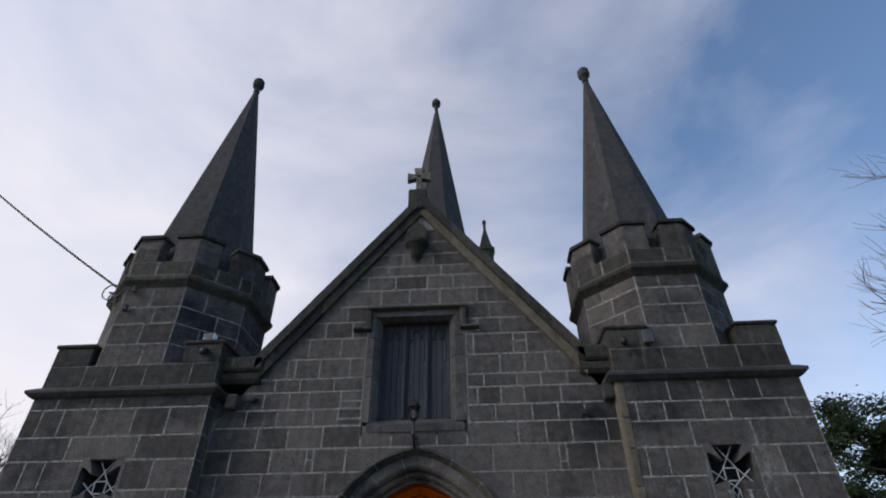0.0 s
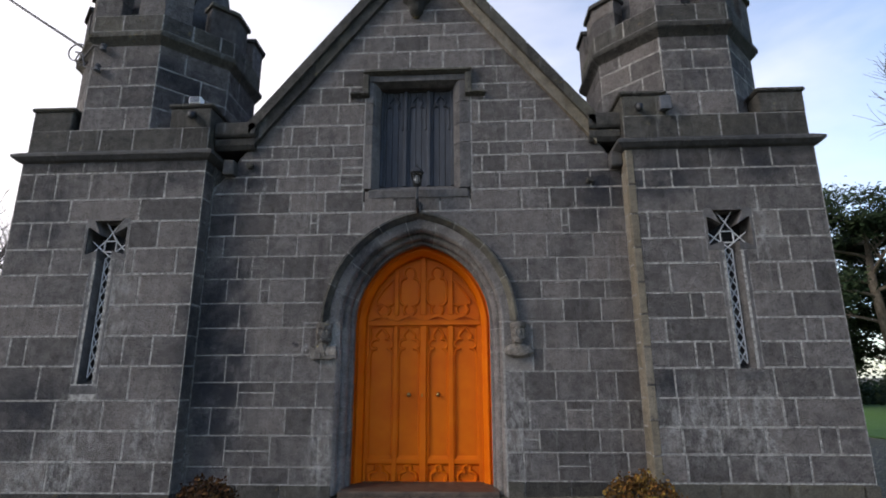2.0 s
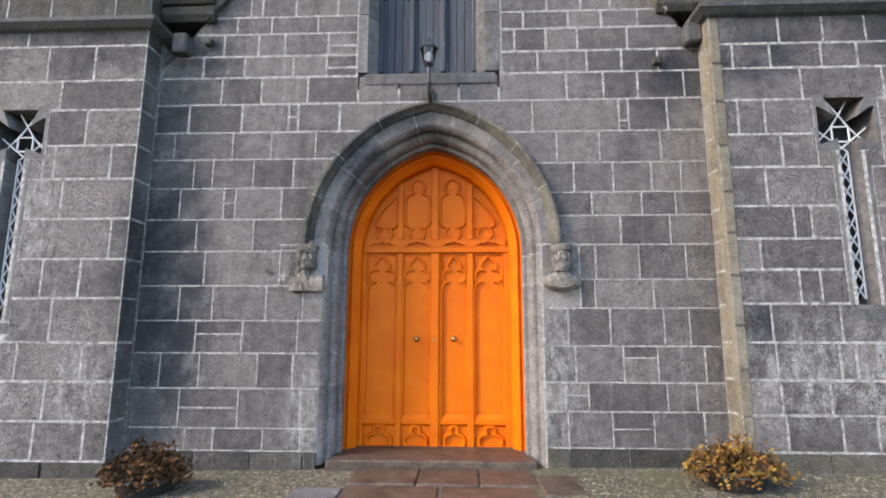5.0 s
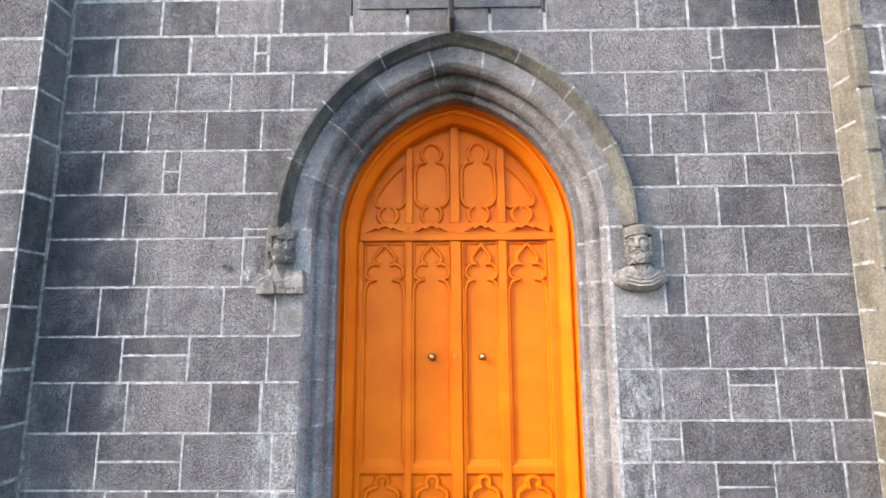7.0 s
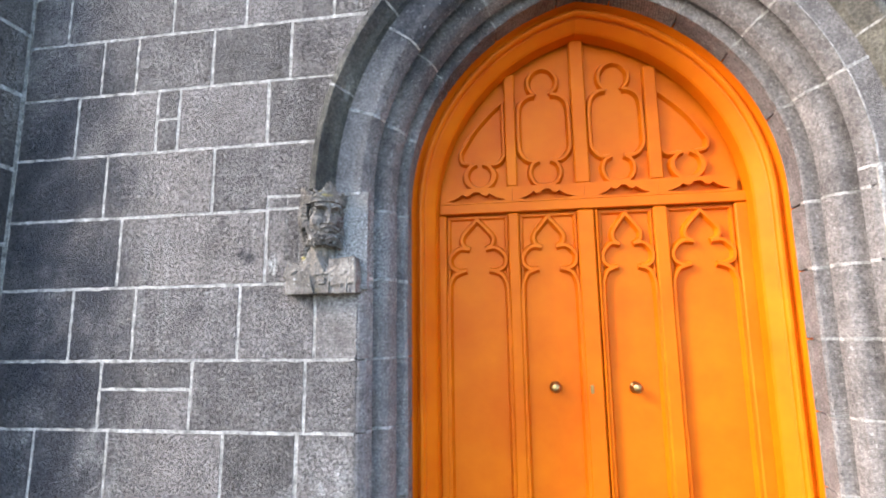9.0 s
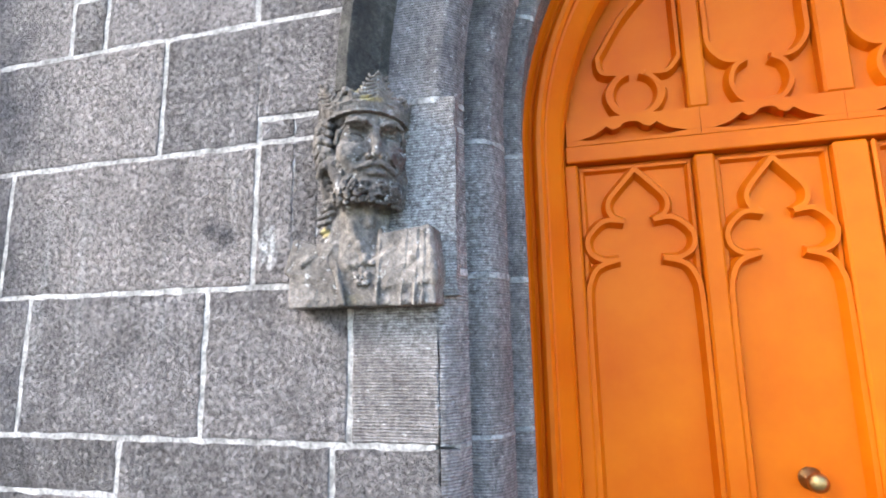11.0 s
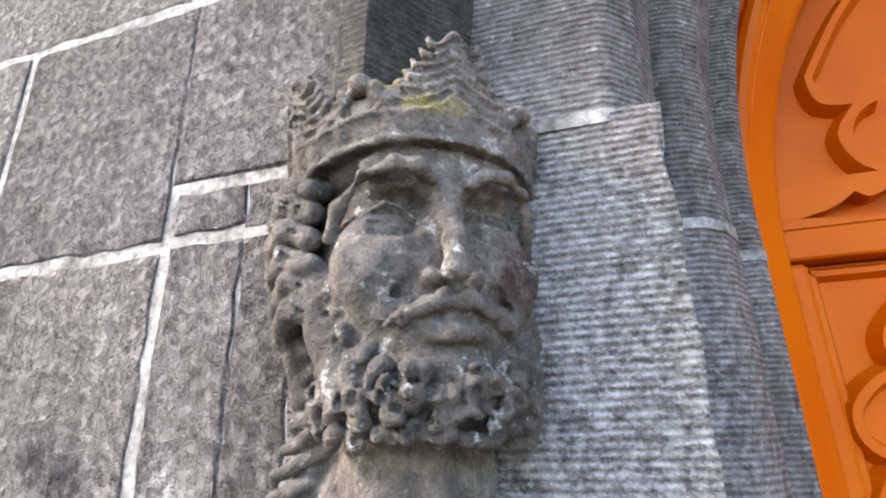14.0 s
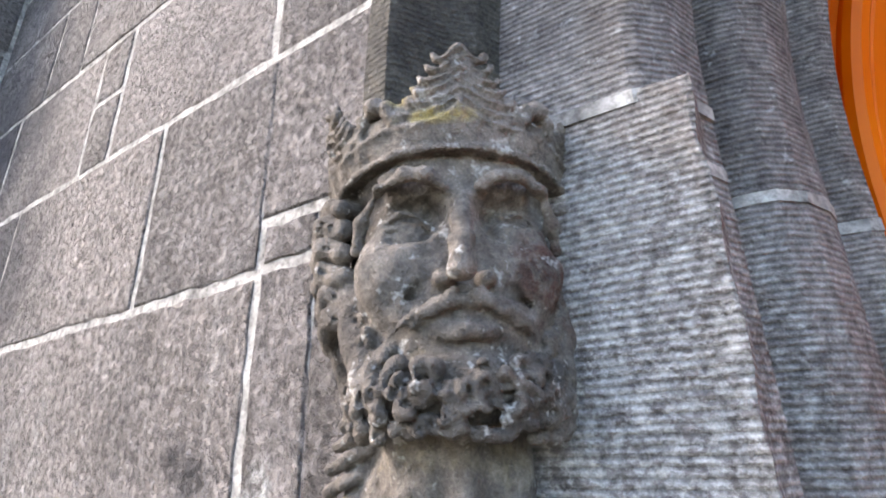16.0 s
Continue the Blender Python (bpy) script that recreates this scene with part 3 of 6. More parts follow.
# threshold and step
DOORSTEP = thing("doorstep", (0, -0.3, ground_z(0)), "worn wet brown stone step before the door", "step", "structure")
part("threshold", box(bmesh.new(), -0.97, 1.0, -0.06, 0.75, -0.35, 0.010, 0.014), STEP, DOORSTEP)
for x0, x1 in ((-0.66, -0.08), (-0.07, 0.45), (0.46, 0.93)):
    part("paving_slab", box(bmesh.new(), x0, x1, -0.62, -0.068, -0.35, -0.044, 0.014), STEP, DOORSTEP)
for x0, x1 in ((-0.64, 0.12), (0.13, 0.92)):
    part("paving_slab", box(bmesh.new(), x0, x1, -1.20, -0.63, -0.35, -0.054, 0.016), STEP, DOORSTEP)
part("paving_slab", box(bmesh.new(), -1.05, -0.65, -1.19, -0.66, -0.35, -0.066, 0.016), TRIM, DOORSTEP, "mossy grey slab at the step's side")
part("paving_slab", box(bmesh.new(), 0.94, 1.28, -0.90, -0.30, -0.35, -0.040, 0.016), STEP, DOORSTEP)

# double door
DOOR = thing("door_1", (0, 0.6, -0.04), "closed bright orange double door with carved tracery panels", "door", "structure")
LEAF_Y, PANEL_Y = 0.60, 0.645


def door_frame():
    bm = bmesh.new()
    # a hollow beside the stone, one round roll, then a broad flat board
    prof = [(0.940, 0.412), (0.922, 0.408), (0.912, 0.416), (0.908, 0.440), (0.900, 0.458), (0.890, 0.456), (0.884, 0.440), (0.874, 0.431), (0.862, 0.432), (0.853, 0.443),
            (0.851, 0.458), (0.856, 0.470), (0.846, 0.476), (0.808, 0.520), (0.800, 0.534), (0.797, 0.580), (0.795, 0.62), (0.940, 0.62)]
    for side in (-1, 1):
        loft(bm, [jamb_ring(side, -0.03, prof)] + [half_ring(side, math.acos(WIDER[side][1] / (1.2 + WIDER[side][1])) * k / 60 if k < 60 else 1.6, prof) for k in range(61)])
    return bm


part("door_frame", door_frame(), ORANGE, DOOR)
back = bmesh.new()
prism(back, [(-0.9, -0.03)] + arc(1.12, -1) + arc(1.12, 1)[::-1][1:] + [(0.9, -0.03)], 0.66, 0.70)
part("back_panel", back, ORANGE, DOOR)

SPLIT = 0.058
LEAF_L = part("door_leaf", box(bmesh.new(), -0.80, SPLIT - 0.003, PANEL_Y, 0.668, -0.035, 2.065), ORANGE, DOOR)
LEAF_R = part("door_leaf", box(bmesh.new(), SPLIT + 0.003, 0.85, PANEL_Y, 0.668, -0.035, 2.065), ORANGE, DOOR)
PANELS = [(-0.755, -0.41), (-0.35, -0.035), (0.075, 0.36), (0.43, 0.765)]


def stile(x0, x1, z0, z1, leaf):
    part("stile", box(bmesh.new(), x0, x1, LEAF_Y, PANEL_Y + 0.004, z0, z1, 0.007), ORANGE, leaf)


for x0, x1, leaf in ((-0.80, -0.755, LEAF_L), (-0.41, -0.35, LEAF_L), (-0.035, SPLIT - 0.004, LEAF_L), (SPLIT + 0.004, 0.075, LEAF_R), (0.36, 0.43, LEAF_R), (0.765, 0.84, LEAF_R)):
    stile(x0, x1, -0.03, 2.062, leaf)


def mirror(half, cx, w):
    r = [(cx + x * w, z) for x, z in half]
    return [(2 * cx - x, z) for x, z in r][::-1] + r[1:]


HEAD = smooth_path([(0, 2.035, 1), (0.045, 1.985), (0.083, 1.935), (0.078, 1.89), (0.042, 1.868, 1), (0.10, 1.872), (0.148, 1.825), (0.146, 1.775), (0.108, 1.748), (0.062, 1.748, 1), (0.122, 1.728), (0.150, 1.68), (0.158, 1.60), (0.160, 1.2), (0.160, 0.30)])
FOOT = smooth_path([(0, 0.215), (0.04, 0.195), (0.045, 0.16), (0.03, 0.13, 1), (0.07, 0.125), (0.12, 0.09), (0.12, 0.03), (0.09, 0.0)])
for (x0, x1), leaf in zip(PANELS, (LEAF_L, LEAF_L, LEAF_R, LEAF_R)):
    cx, w = (x0 + x1) / 2, (x1 - x0) / 0.335
    part("tracery", ridge(bmesh.new(), mirror(HEAD, cx, w), PANEL_Y + 0.002, PANEL_Y - 0.034, 0.032), ORANGE, leaf)
    edge = [(x0 + 0.010, 1.66), (x0 + 0.010, 2.048), (x1 - 0.010, 2.048), (x1 - 0.010, 1.66)]
    for p, q in zip(edge, edge[1:]):
        part("panel_moulding", ridge(bmesh.new(), [p, q], PANEL_Y + 0.002, PANEL_Y - 0.018, 0.022), ORANGE, leaf)
    sill = bmesh.new()
    loft(sill, [[(x0, PANEL_Y + 0.003, 0.335), (x0, PANEL_Y - 0.036, 0.285), (x0, PANEL_Y - 0.036, 0.235), (x0, PANEL_Y + 0.003, 0.205)],
                [(x1, PANEL_Y + 0.003, 0.335), (x1, PANEL_Y - 0.036, 0.285), (x1, PANEL_Y - 0.036, 0.235), (x1, PANEL_Y + 0.003, 0.205)]])
    part("weathering", sill, ORANGE, leaf)
    part("foot_tracery", ridge(bmesh.new(), mirror(FOOT, cx, w), PANEL_Y + 0.002, PANEL_Y - 0.036, 0.04), ORANGE, leaf)
    part("bottom_rail", box(bmesh.new(), x0, x1, LEAF_Y + 0.006, PANEL_Y + 0.003, -0.03, 0.012, 0.006), ORANGE, leaf)


def knob(x):
    bm = bmesh.new()
    prof = [(0.004, 0.0), (0.030, 0.0), (0.031, 0.006), (0.012, 0.012), (0.011, 0.03), (0.022, 0.038), (0.027, 0.05), (0.023, 0.063), (0.010, 0.069), (0.002, 0.07)]
    rings = [[(x + r * math.cos(2 * math.pi * k / 18), PANEL_Y - d, 1.12 + r * math.sin(2 * math.pi * k / 18)) for k in range(18)] for r, d in prof]
    return loft(bm, rings)


part("door_knob", knob(-0.19), BRASS, LEAF_L, "round worn brass knob", True)
part("door_knob", knob(0.215), BRASS, LEAF_R, "round worn brass knob", True)
part("keyhole_plate", box(bmesh.new(), -0.016, 0.002, LEAF_Y - 0.006, LEAF_Y + 0.006, 1.09, 1.135, 0.003), BRASS, LEAF_L)

# fixed tympanum over the leaves
TYMP = part("tympanum", prism(bmesh.new(), [(-0.84, 2.07)] + arc(1.09, -1)[1:] + arc(1.09, 1)[::-1][1:-1] + [(0.84, 2.07)], PANEL_Y, 0.669), ORANGE, DOOR)


def transom():
    bm = bmesh.new()
    box(bm, -0.79, 0.83, LEAF_Y - 0.003, PANEL_Y + 0.004, 2.068, 2.1235, 0.004)
    return bm


part("transom", transom(), ORANGE, TYMP)
BREAKS = [-0.785, -0.38, 0.01, 0.395, 0.785]
for k, (x0, x1) in enumerate(PANELS):
    a, e = BREAKS[k] + 0.0005, BREAKS[k + 1] - 0.0005
    cx, h = (x0 + x1) / 2, (x1 - x0) / 2
    rise = smooth_path([(cx - 0.95 * h, 2.142), (cx - 0.66 * h, 2.156), (cx - 0.44 * h, 2.180, 1), (cx - 0.33 * h, 2.168), (cx - 0.2 * h, 2.174, 1), (cx - 0.1 * h, 2.188), (cx + 0.1 * h, 2.188), (cx + 0.2 * h, 2.174, 1), (cx + 0.33 * h, 2.168), (cx + 0.44 * h, 2.180, 1), (cx + 0.66 * h, 2.156), (cx + 0.95 * h, 2.142)])
    dip = [(cx + 0.95 * h, 2.1415), (cx + 0.5 * h, 2.134), (cx, 2.131), (cx - 0.5 * h, 2.134), (cx - 0.95 * h, 2.1415)]
    part("rail_piece", prism(bmesh.new(), [(a, 2.124), (e, 2.124), (e, 2.1415)] + dip + [(a, 2.1415)], LEAF_Y - 0.002, PANEL_Y + 0.003), ORANGE, TYMP)
    part("mouchette", prism(bmesh.new(), [(a, 2.142)] + rise + [(e, 2.142), (e, 2.212), (a, 2.212)], LEAF_Y - 0.002, PANEL_Y + 0.003), ORANGE, TYMP)
for x0, x1 in ((-0.41, -0.35), (-0.035, 0.045), (0.36, 0.43)):
    xm = max(abs(x0), abs(x1))
    top = SPRING + math.sqrt(1.055 ** 2 - (xm + ARC_X) ** 2)
    part("mullion", box(bmesh.new(), x0, x1, LEAF_Y, PANEL_Y + 0.004, 2.213, top, 0.007), ORANGE, TYMP)
LIGHT = smooth_path([(0, 2.215), (0.055, 2.228), (0.083, 2.28), (0.072, 2.335), (0.035, 2.362, 1), (0.095, 2.365), (0.138, 2.42), (0.142, 2.5), (0.142, 2.62), (0.13, 2.70), (0.09, 2.742), (0.045, 2.75, 1), (0.076, 2.795), (0.078, 2.85), (0.045, 2.90), (0, 2.915)])
for x0, x1 in ((-0.35, -0.035), (0.045, 0.36)):
    part("tracery", ridge(bmesh.new(), mirror(LIGHT, (x0 + x1) / 2, 1.0)[::1], PANEL_Y + 0.002, PANEL_Y - 0.032, 0.032), ORANGE, TYMP)
for side in (-1, 1):
    cx = side * 0.56
    loop = smooth_path([(cx - side * 0.14, 2.40), (cx - side * 0.10, 2.355), (cx - side * 0.035, 2.362, 1), (cx - side * 0.085, 2.30), (cx - side * 0.06, 2.235), (cx, 2.215), (cx + side * 0.062, 2.235), (cx + side * 0.085, 2.30), (cx + side * 0.04, 2.362, 1), (cx + side * 0.10, 2.375), (cx + side * 0.11, 2.43, 1), (cx + side * 0.03, 2.56), (cx - side * 0.06, 2.66), (cx - side * 0.138, 2.73)])
    part("tracery", ridge(bmesh.new(), loop, PANEL_Y + 0.002, PANEL_Y - 0.032, 0.03), ORANGE, TYMP)
    ring_path = [(cx + 0.074 * math.sin(radians(14 + 332 * k / 24)), 2.290 + 0.074 * math.cos(radians(14 + 332 * k / 24))) for k in range(25)]
    part("ring", ridge(bmesh.new(), ring_path, PANEL_Y + 0.002, PANEL_Y - 0.030, 0.028), ORANGE, TYMP)
    part("tracery", ridge(bmesh.new(), [(cx - side * 0.140, 2.40), (cx - side * 0.139, 2.56), (cx - side * 0.138, 2.73)], PANEL_Y + 0.002, PANEL_Y - 0.030, 0.026), ORANGE, TYMP)

# ---- upper window with boarded shutters ----
WINDOW = thing("window_1", (-0.04, 0.2, 3.93), "tall square window closed with weathered dark blue boards", "window", "structure")
WX0, WX1, WZ0, WZ1 = WIN
panel = bmesh.new()
x = WX0
while x < WX1 - 0.01:
    box(panel, x + 0.003, min(x + 0.087, WX1) - 0.003, 0.235, 0.27, WZ0 + 0.02, WZ1, 0.004)
    x += 0.0867
part("boards", panel, BOARDS, WINDOW)
part("backing", box(bmesh.new(), WX0, WX1, 0.272, 0.3, WZ0, WZ1), DARK, WINDOW)
for k in (0, 1, 2, 3):
    xm = WX0 + 0.02 + (WX1 - WX0 - 0.04) * k / 3
    part("mullion", box(bmesh.new(), xm - 0.028, xm + 0.028, 0.19, 0.234, WZ0 + 0.02, WZ1, 0.01), BOARDS, WINDOW)
for k in range(3):
    cx = WX0 + 0.02 + (WX1 - WX0 - 0.04) * (k + 0.5) / 3
    tre = mirror(smooth_path([(0, 5.45, 1), (0.05, 5.39), (0.075, 5.33), (0.04, 5.28, 1), (0.10, 5.27), (0.125, 5.20), (0.125, 4.9)]), cx, 1.0)
    part("tracery", ridge(bmesh.new(), tre, 0.234, 0.21, 0.028), BOARDS, WINDOW)


for side in (-1, 1):
    zj = [3.905, 4.585, 4.89, 5.225, 5.57]
    xo, wide = (WX0, 0.19) if side < 0 else (WX1, 0.245)
    for z0, z1 in zip(zj, zj[1:]):
        part("window_jamb", loft(bmesh.new(), [[(xo + side * wide, -0.005, z), (xo + side * 0.085, -0.006, z), (xo - side * 0.002, 0.12, z), (xo - side * 0.002, 0.31, z), (xo + side * wide, 0.31, z)] for z in (z0 + 0.005, z1 - 0.005)]), TRIM, WINDOW)
part("lintel", loft(bmesh.new(), [[(x_, -0.006, 5.765), (x_, -0.006, 5.575), (x_, 0.12, WZ1 - 0.004), (x_, 0.31, WZ1 - 0.004), (x_, 0.31, 5.765)] for x_ in (WX0 - 0.185, WX1 + 0.235)]), TRIM, WINDOW)
part("window_sill", loft(bmesh.new(), [[(x_, -0.014, 3.768), (x_, -0.014, 3.872), (x_, 0.02, 3.90), (x_, 0.24, 4.015), (x_, 0.31, 4.015), (x_, 0.31, 3.768)] for x_ in (WX0 - 0.11, WX1 + 0.19)]), TRIM, WINDOW)
LABEL = thing("label_mould", (-0.04, -0.05, 5.3), "square stone drip mould over the upper window", "moulding", "structure")


def strip(x0, x1, z0, z1):
    bm = bmesh.new()
    return loft(bm, [[(x_, 0.02, z1), (x_, -0.07, z1 - 0.02), (x_, -0.085, z0 + 0.03), (x_, -0.03, z0), (x_, 0.02, z0)] for x_ in (x0, x1)])


part("top_bar", strip(-0.84, 0.745, 5.67, 5.76), MOSSY, LABEL)
for xa, xb in ((-0.84, -0.745), (0.65, 0.745)):
    part("drop", box(bmesh.new(), xa, xb, -0.07, 0.02, 5.33, 5.672, 0.012), MOSSY, LABEL)
part("return_bar", strip(-1.02, -0.745, 5.32, 5.40), MOSSY, LABEL)
part("return_bar", strip(0.65, 0.93, 5.30, 5.38), MOSSY, LABEL)

# ---- gable coping, cross, corbel ----
COPING = thing("gable_coping", (0, 0, 4.6), "sloping weathered stone gable coping with brown lichen", "coping", "structure")


def coping_band(side, d0, d1, y0, y1, u0, u1):
    """A band that runs down the gable's slope, d above the wall's slope line, between two x."""
    pts = []
    for x_, d in ((u0, d0), (u1, d0), (u1, d1), (u0, d1)):
        pts.append((side * x_, GABLE_APEX - GABLE_SLOPE * x_ + d))
    return prism(bmesh.new(), pts, y0, y1)


for side in (-1, 1):
    us = [0.0, 0.55, 1.05, 1.55, 2.05, 2.46]
    for u0, u1 in zip(us, us[1:]):
        part("coping_stone", coping_band(side, 0.20, 0.42, -0.13, 0.75, u0 + (0.004 if u0 else 0), u1 - 0.004), MOSSY, COPING)
        part("under_moulding", coping_band(side, -0.02, 0.20, -0.075, 0.70, u0, u1 - 0.003), MOSSY if side < 0 else TAN, COPING)
    end = INNER if side > 0 else INNER_LEFT
    for nm, prof in (("kneeler", [(0.60, 4.70), (-0.10, 4.70), (-0.13, 4.74), (-0.13, 4.90), (-0.08, 4.94), (0.60, 4.94)]),
                     ("kneeler_mould", [(0.60, 4.52), (-0.04, 4.52), (-0.09, 4.58), (-0.10, 4.66), (-0.06, 4.695), (0.60, 4.695)])):
        part(nm, loft(bmesh.new(), [[(side * x_, y, z) for y, z in prof] for x_ in (2.36, end)]), MOSSY, COPING)
PED_X = -0.07
part("apex_stone", box(bmesh.new(), PED_X - 0.17, PED_X + 0.17, -0.12, 0.30, 7.72, 8.18, 0.02), MOSSY, COPING)
CROSS = thing("gable_cross", (PED_X, 0.08, 8.18), "small weathered stone cross on the gable apex", "cross")


def cross_arm(pts):
    return prism(bmesh.new(), pts, 0.03, 0.14)


part("shaft", cross_arm([(PED_X - 0.05, 8.16), (PED_X + 0.05, 8.16), (PED_X + 0.05, 8.60), (PED_X - 0.05, 8.60)]), CARVED, CROSS)
for a in (0, 90, 180):
    ca, sa = math.cos(radians(a)), math.sin(radians(a))
    pts = [(0.04, -0.05), (0.22, -0.095), (0.22, 0.095), (0.04, 0.05)]
    part("arm", cross_arm([(PED_X + u * ca - v * sa, 8.63 + u * sa + v * ca) for u, v in pts]), CARVED, CROSS)
CORB = thing("corbel", (PED_X, 0, 6.7), "carved stone corbel bracket under the gable apex", "corbel", "structure")
cb = bmesh.new()
lathe(cb, PED_X, -0.02, [(0.03, 6.62), (0.10, 6.70), (0.12, 6.80), (0.15, 6.86), (0.21, 6.92), (0.21, 7.00), (0.17, 7.03)], 10)
part("bracket", cb, MOSSY, CORB)
cb = bmesh.new()
prism(cb, [(PED_X - 0.17, 7.03), (PED_X + 0.17, 7.03), (PED_X + 0.17, 7.28), (PED_X, 7.46), (PED_X - 0.17, 7.28)], -0.06, 0.05)
part("niche_block", cb, MOSSY, CORB)

# ---- blocks of the centre wall ----
LEFT_Z = [0.07, 0.275, 0.645, 0.98, 1.295, 1.64, 1.99, 2.32, 2.65, 2.96, 3.255, 3.57]
LEFT_CUTS = {1: [-2.36, -2.08, -1.60, -1.24], 2: [-2.44, -1.86, -1.25], 3: [-2.66, -2.27, -1.69, -1.34], 4: [-2.33, -1.86, -1.31],
             5: [-2.52, -2.18, -1.64, -1.27], 6: [-2.29, -1.52], 7: [-2.40, -1.81], 8: [-2.60, -2.14, -2.02, -1.54],
             9: [-2.48, -2.28, -1.85, -1.43], 10: [-2.71, -2.09, -1.68, -1.21], 11: [-2.58, -2.01, -1.51, -1.41, -0.97]}
LEFT_HALF = {(2, 1): 0.46, (4, 1): 1.165, (8, 2): 2.49, (11, 3): 3.42}
RIGHT_Z = [0.13, 0.455, 0.72, 1.06, 1.42, 1.70, 2.045, 2.34, 2.58, 2.89, 3.225, 3.57]
RIGHT_CUTS = {1: [1.30, 1.71, 2.09, 2.55], 2: [1.28, 1.50, 2.23, 2.50], 3: [1.39, 1.84, 2.16, 2.6], 4: [1.33, 1.73, 2.24, 2.48],
              5: [1.46, 1.60, 2.16], 6: [1.46, 1.62, 2.04, 2.49], 7: [1.88, 2.36], 8: [1.61, 2.10, 2.43], 9: [1.44, 1.83, 2.21, 2.5],
              10: [1.28, 1.71, 2.32], 11: [1.04, 1.92, 2.02, 2.41]}
RIGHT_HALF = {(1, 2): 0.30, (2, 3): 0.60, (3, 2): 0.95, (11, 2): 3.33}
HOOD_R = 1.47


def arch_side(side, zs, cuts, halves):
    for i in range(len(zs)):
        z0 = zs[i - 1] if i else -0.12
        z1 = zs[i]
        if i == 0:
            edges = [INNER if side > 0 else -INNER_LEFT] + [side * (INNER - c) for c in ((0.55, 1.1, 1.6) if side < 0 else (0.5, 0.95, 1.5))]
        else:
            edges = [INNER if side > 0 else -INNER_LEFT] + sorted(cuts[i], key=lambda v: -side * v)
        for k, e in enumerate(edges):
            inner = edges[k + 1] if k + 1 < len(edges) else None
            if inner is not None:
                a, b_ = sorted((e, inner))
                if (i, k) in halves:
                    zm = halves[(i, k)]
                    stone(CENTRE, FLAT, [(a, z0), (b_, z0), (b_, zm), (a, zm)])
                    stone(CENTRE, FLAT, [(a, zm), (b_, zm), (b_, z1), (a, z1)])
                else:
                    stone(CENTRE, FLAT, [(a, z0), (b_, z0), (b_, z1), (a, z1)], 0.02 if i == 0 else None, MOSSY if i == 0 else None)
            else:
                rim = (1.026 if i == 6 and side < 0 else 1.066 + WIDER[side][0]) if z1 <= SPRING + 0.02 else None
                if rim:
                    pts = [(e, z0), (side * rim, z0), (side * rim, z1), (e, z1)]
                else:
                    zz = [z0 + (z1 - z0) * q / 4 for q in range(5)]
                    curve = [(side * max(0.0, arch_half_width(HOOD_R, z)), z) for z in zz if z < SPRING + 1.45]
                    curve = [p for p in curve if side * (p[0] - e) < -0.01] or [(e - side * 0.3, z0), (e - side * 0.3, z1)]
                    pts = [(e, z0)] + curve + ([(curve[-1][0], z1)] if curve[-1][1] < z1 - 0.01 else []) + [(e, z1)]
                if side < 0 and i == 6:
                    stone(CENTRE, FLAT, [(-1.52, 1.64), (-1.416, 1.64), (-1.416, 1.995), (-1.52, 1.995)], 0.0022)
                    stone(CENTRE, FLAT, [(-1.428, 1.64), (-1.352, 1.64), (-1.352, 1.995), (-1.428, 1.995)], 0.0012)
                    stone(CENTRE, FLAT, [(-1.52, 1.995), (-1.416, 1.995), (-1.416, 2.055), (-1.52, 2.055)], 0.0022)
                    stone(CENTRE, FLAT, [(-1.428, 1.995), (-1.352, 1.995), (-1.352, 2.055), (-1.428, 2.055)], 0.0012)
                    stone(CENTRE, FLAT, [(-1.366, 1.60), (-1.022, 1.60), (-1.022, 2.062), (-1.366, 2.062)], 0.0, DRESSED)
                    continue
                if side < 0 and i == 7:
                    stone(CENTRE, FLAT, [(-1.81, 1.99), (-1.52, 1.99), (-1.52, 2.32), (-1.81, 2.32)])
                    pts = [(-1.52 - 0.016, 2.055)] + [p if p[1] > 2.055 else (p[0], 2.055) for p in pts[1:-1]] + [(-1.52 - 0.016, z1)]
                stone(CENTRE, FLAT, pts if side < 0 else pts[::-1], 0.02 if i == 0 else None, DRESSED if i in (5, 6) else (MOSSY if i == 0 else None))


arch_side(-1, LEFT_Z, LEFT_CUTS, LEFT_HALF)
arch_side(1, RIGHT_Z, RIGHT_CUTS, RIGHT_HALF)
UP_Z = [3.57, 3.875, 4.12, 4.38, 4.58, 4.89, 5.225, 5.50, 5.78, 6.065, 6.33, 6.53, 6.77, 7.02, 7.30]
UP_CUTS = [[-2.25, -1.82, -1.32, -0.78, -0.35, 0.28, 0.70, 1.40, 1.78, 2.13, 2.60], [-2.47, -2.02, -1.49, -1.13, 1.11, 1.62, 1.98, 2.35],
           [-2.74, -2.26, -1.88, -1.59, -1.12, 0.87, 1.20, 1.53, 2.05], [-2.13, -1.75, -1.24, 0.97, 1.44, 1.79, 2.17],
           [-1.99, -1.86, -1.49, -1.03, 1.22, 1.58, 1.89], [-1.70, -1.20, 0.84, 1.44, 1.64], [-1.47, -1.04, 0.92, 1.27], [-1.15, 1.11],
           [-0.63, -0.16, 0.33, 0.93], [-0.86, -0.40, 0.12, 0.55], [-0.55, 0.35], [-0.29, 0.22], [-0.1], [0.05]]
UP_HALF = {(2, -1.12): 4.23, (1, -1.13): 3.975, (5, 1.44): 5.09}
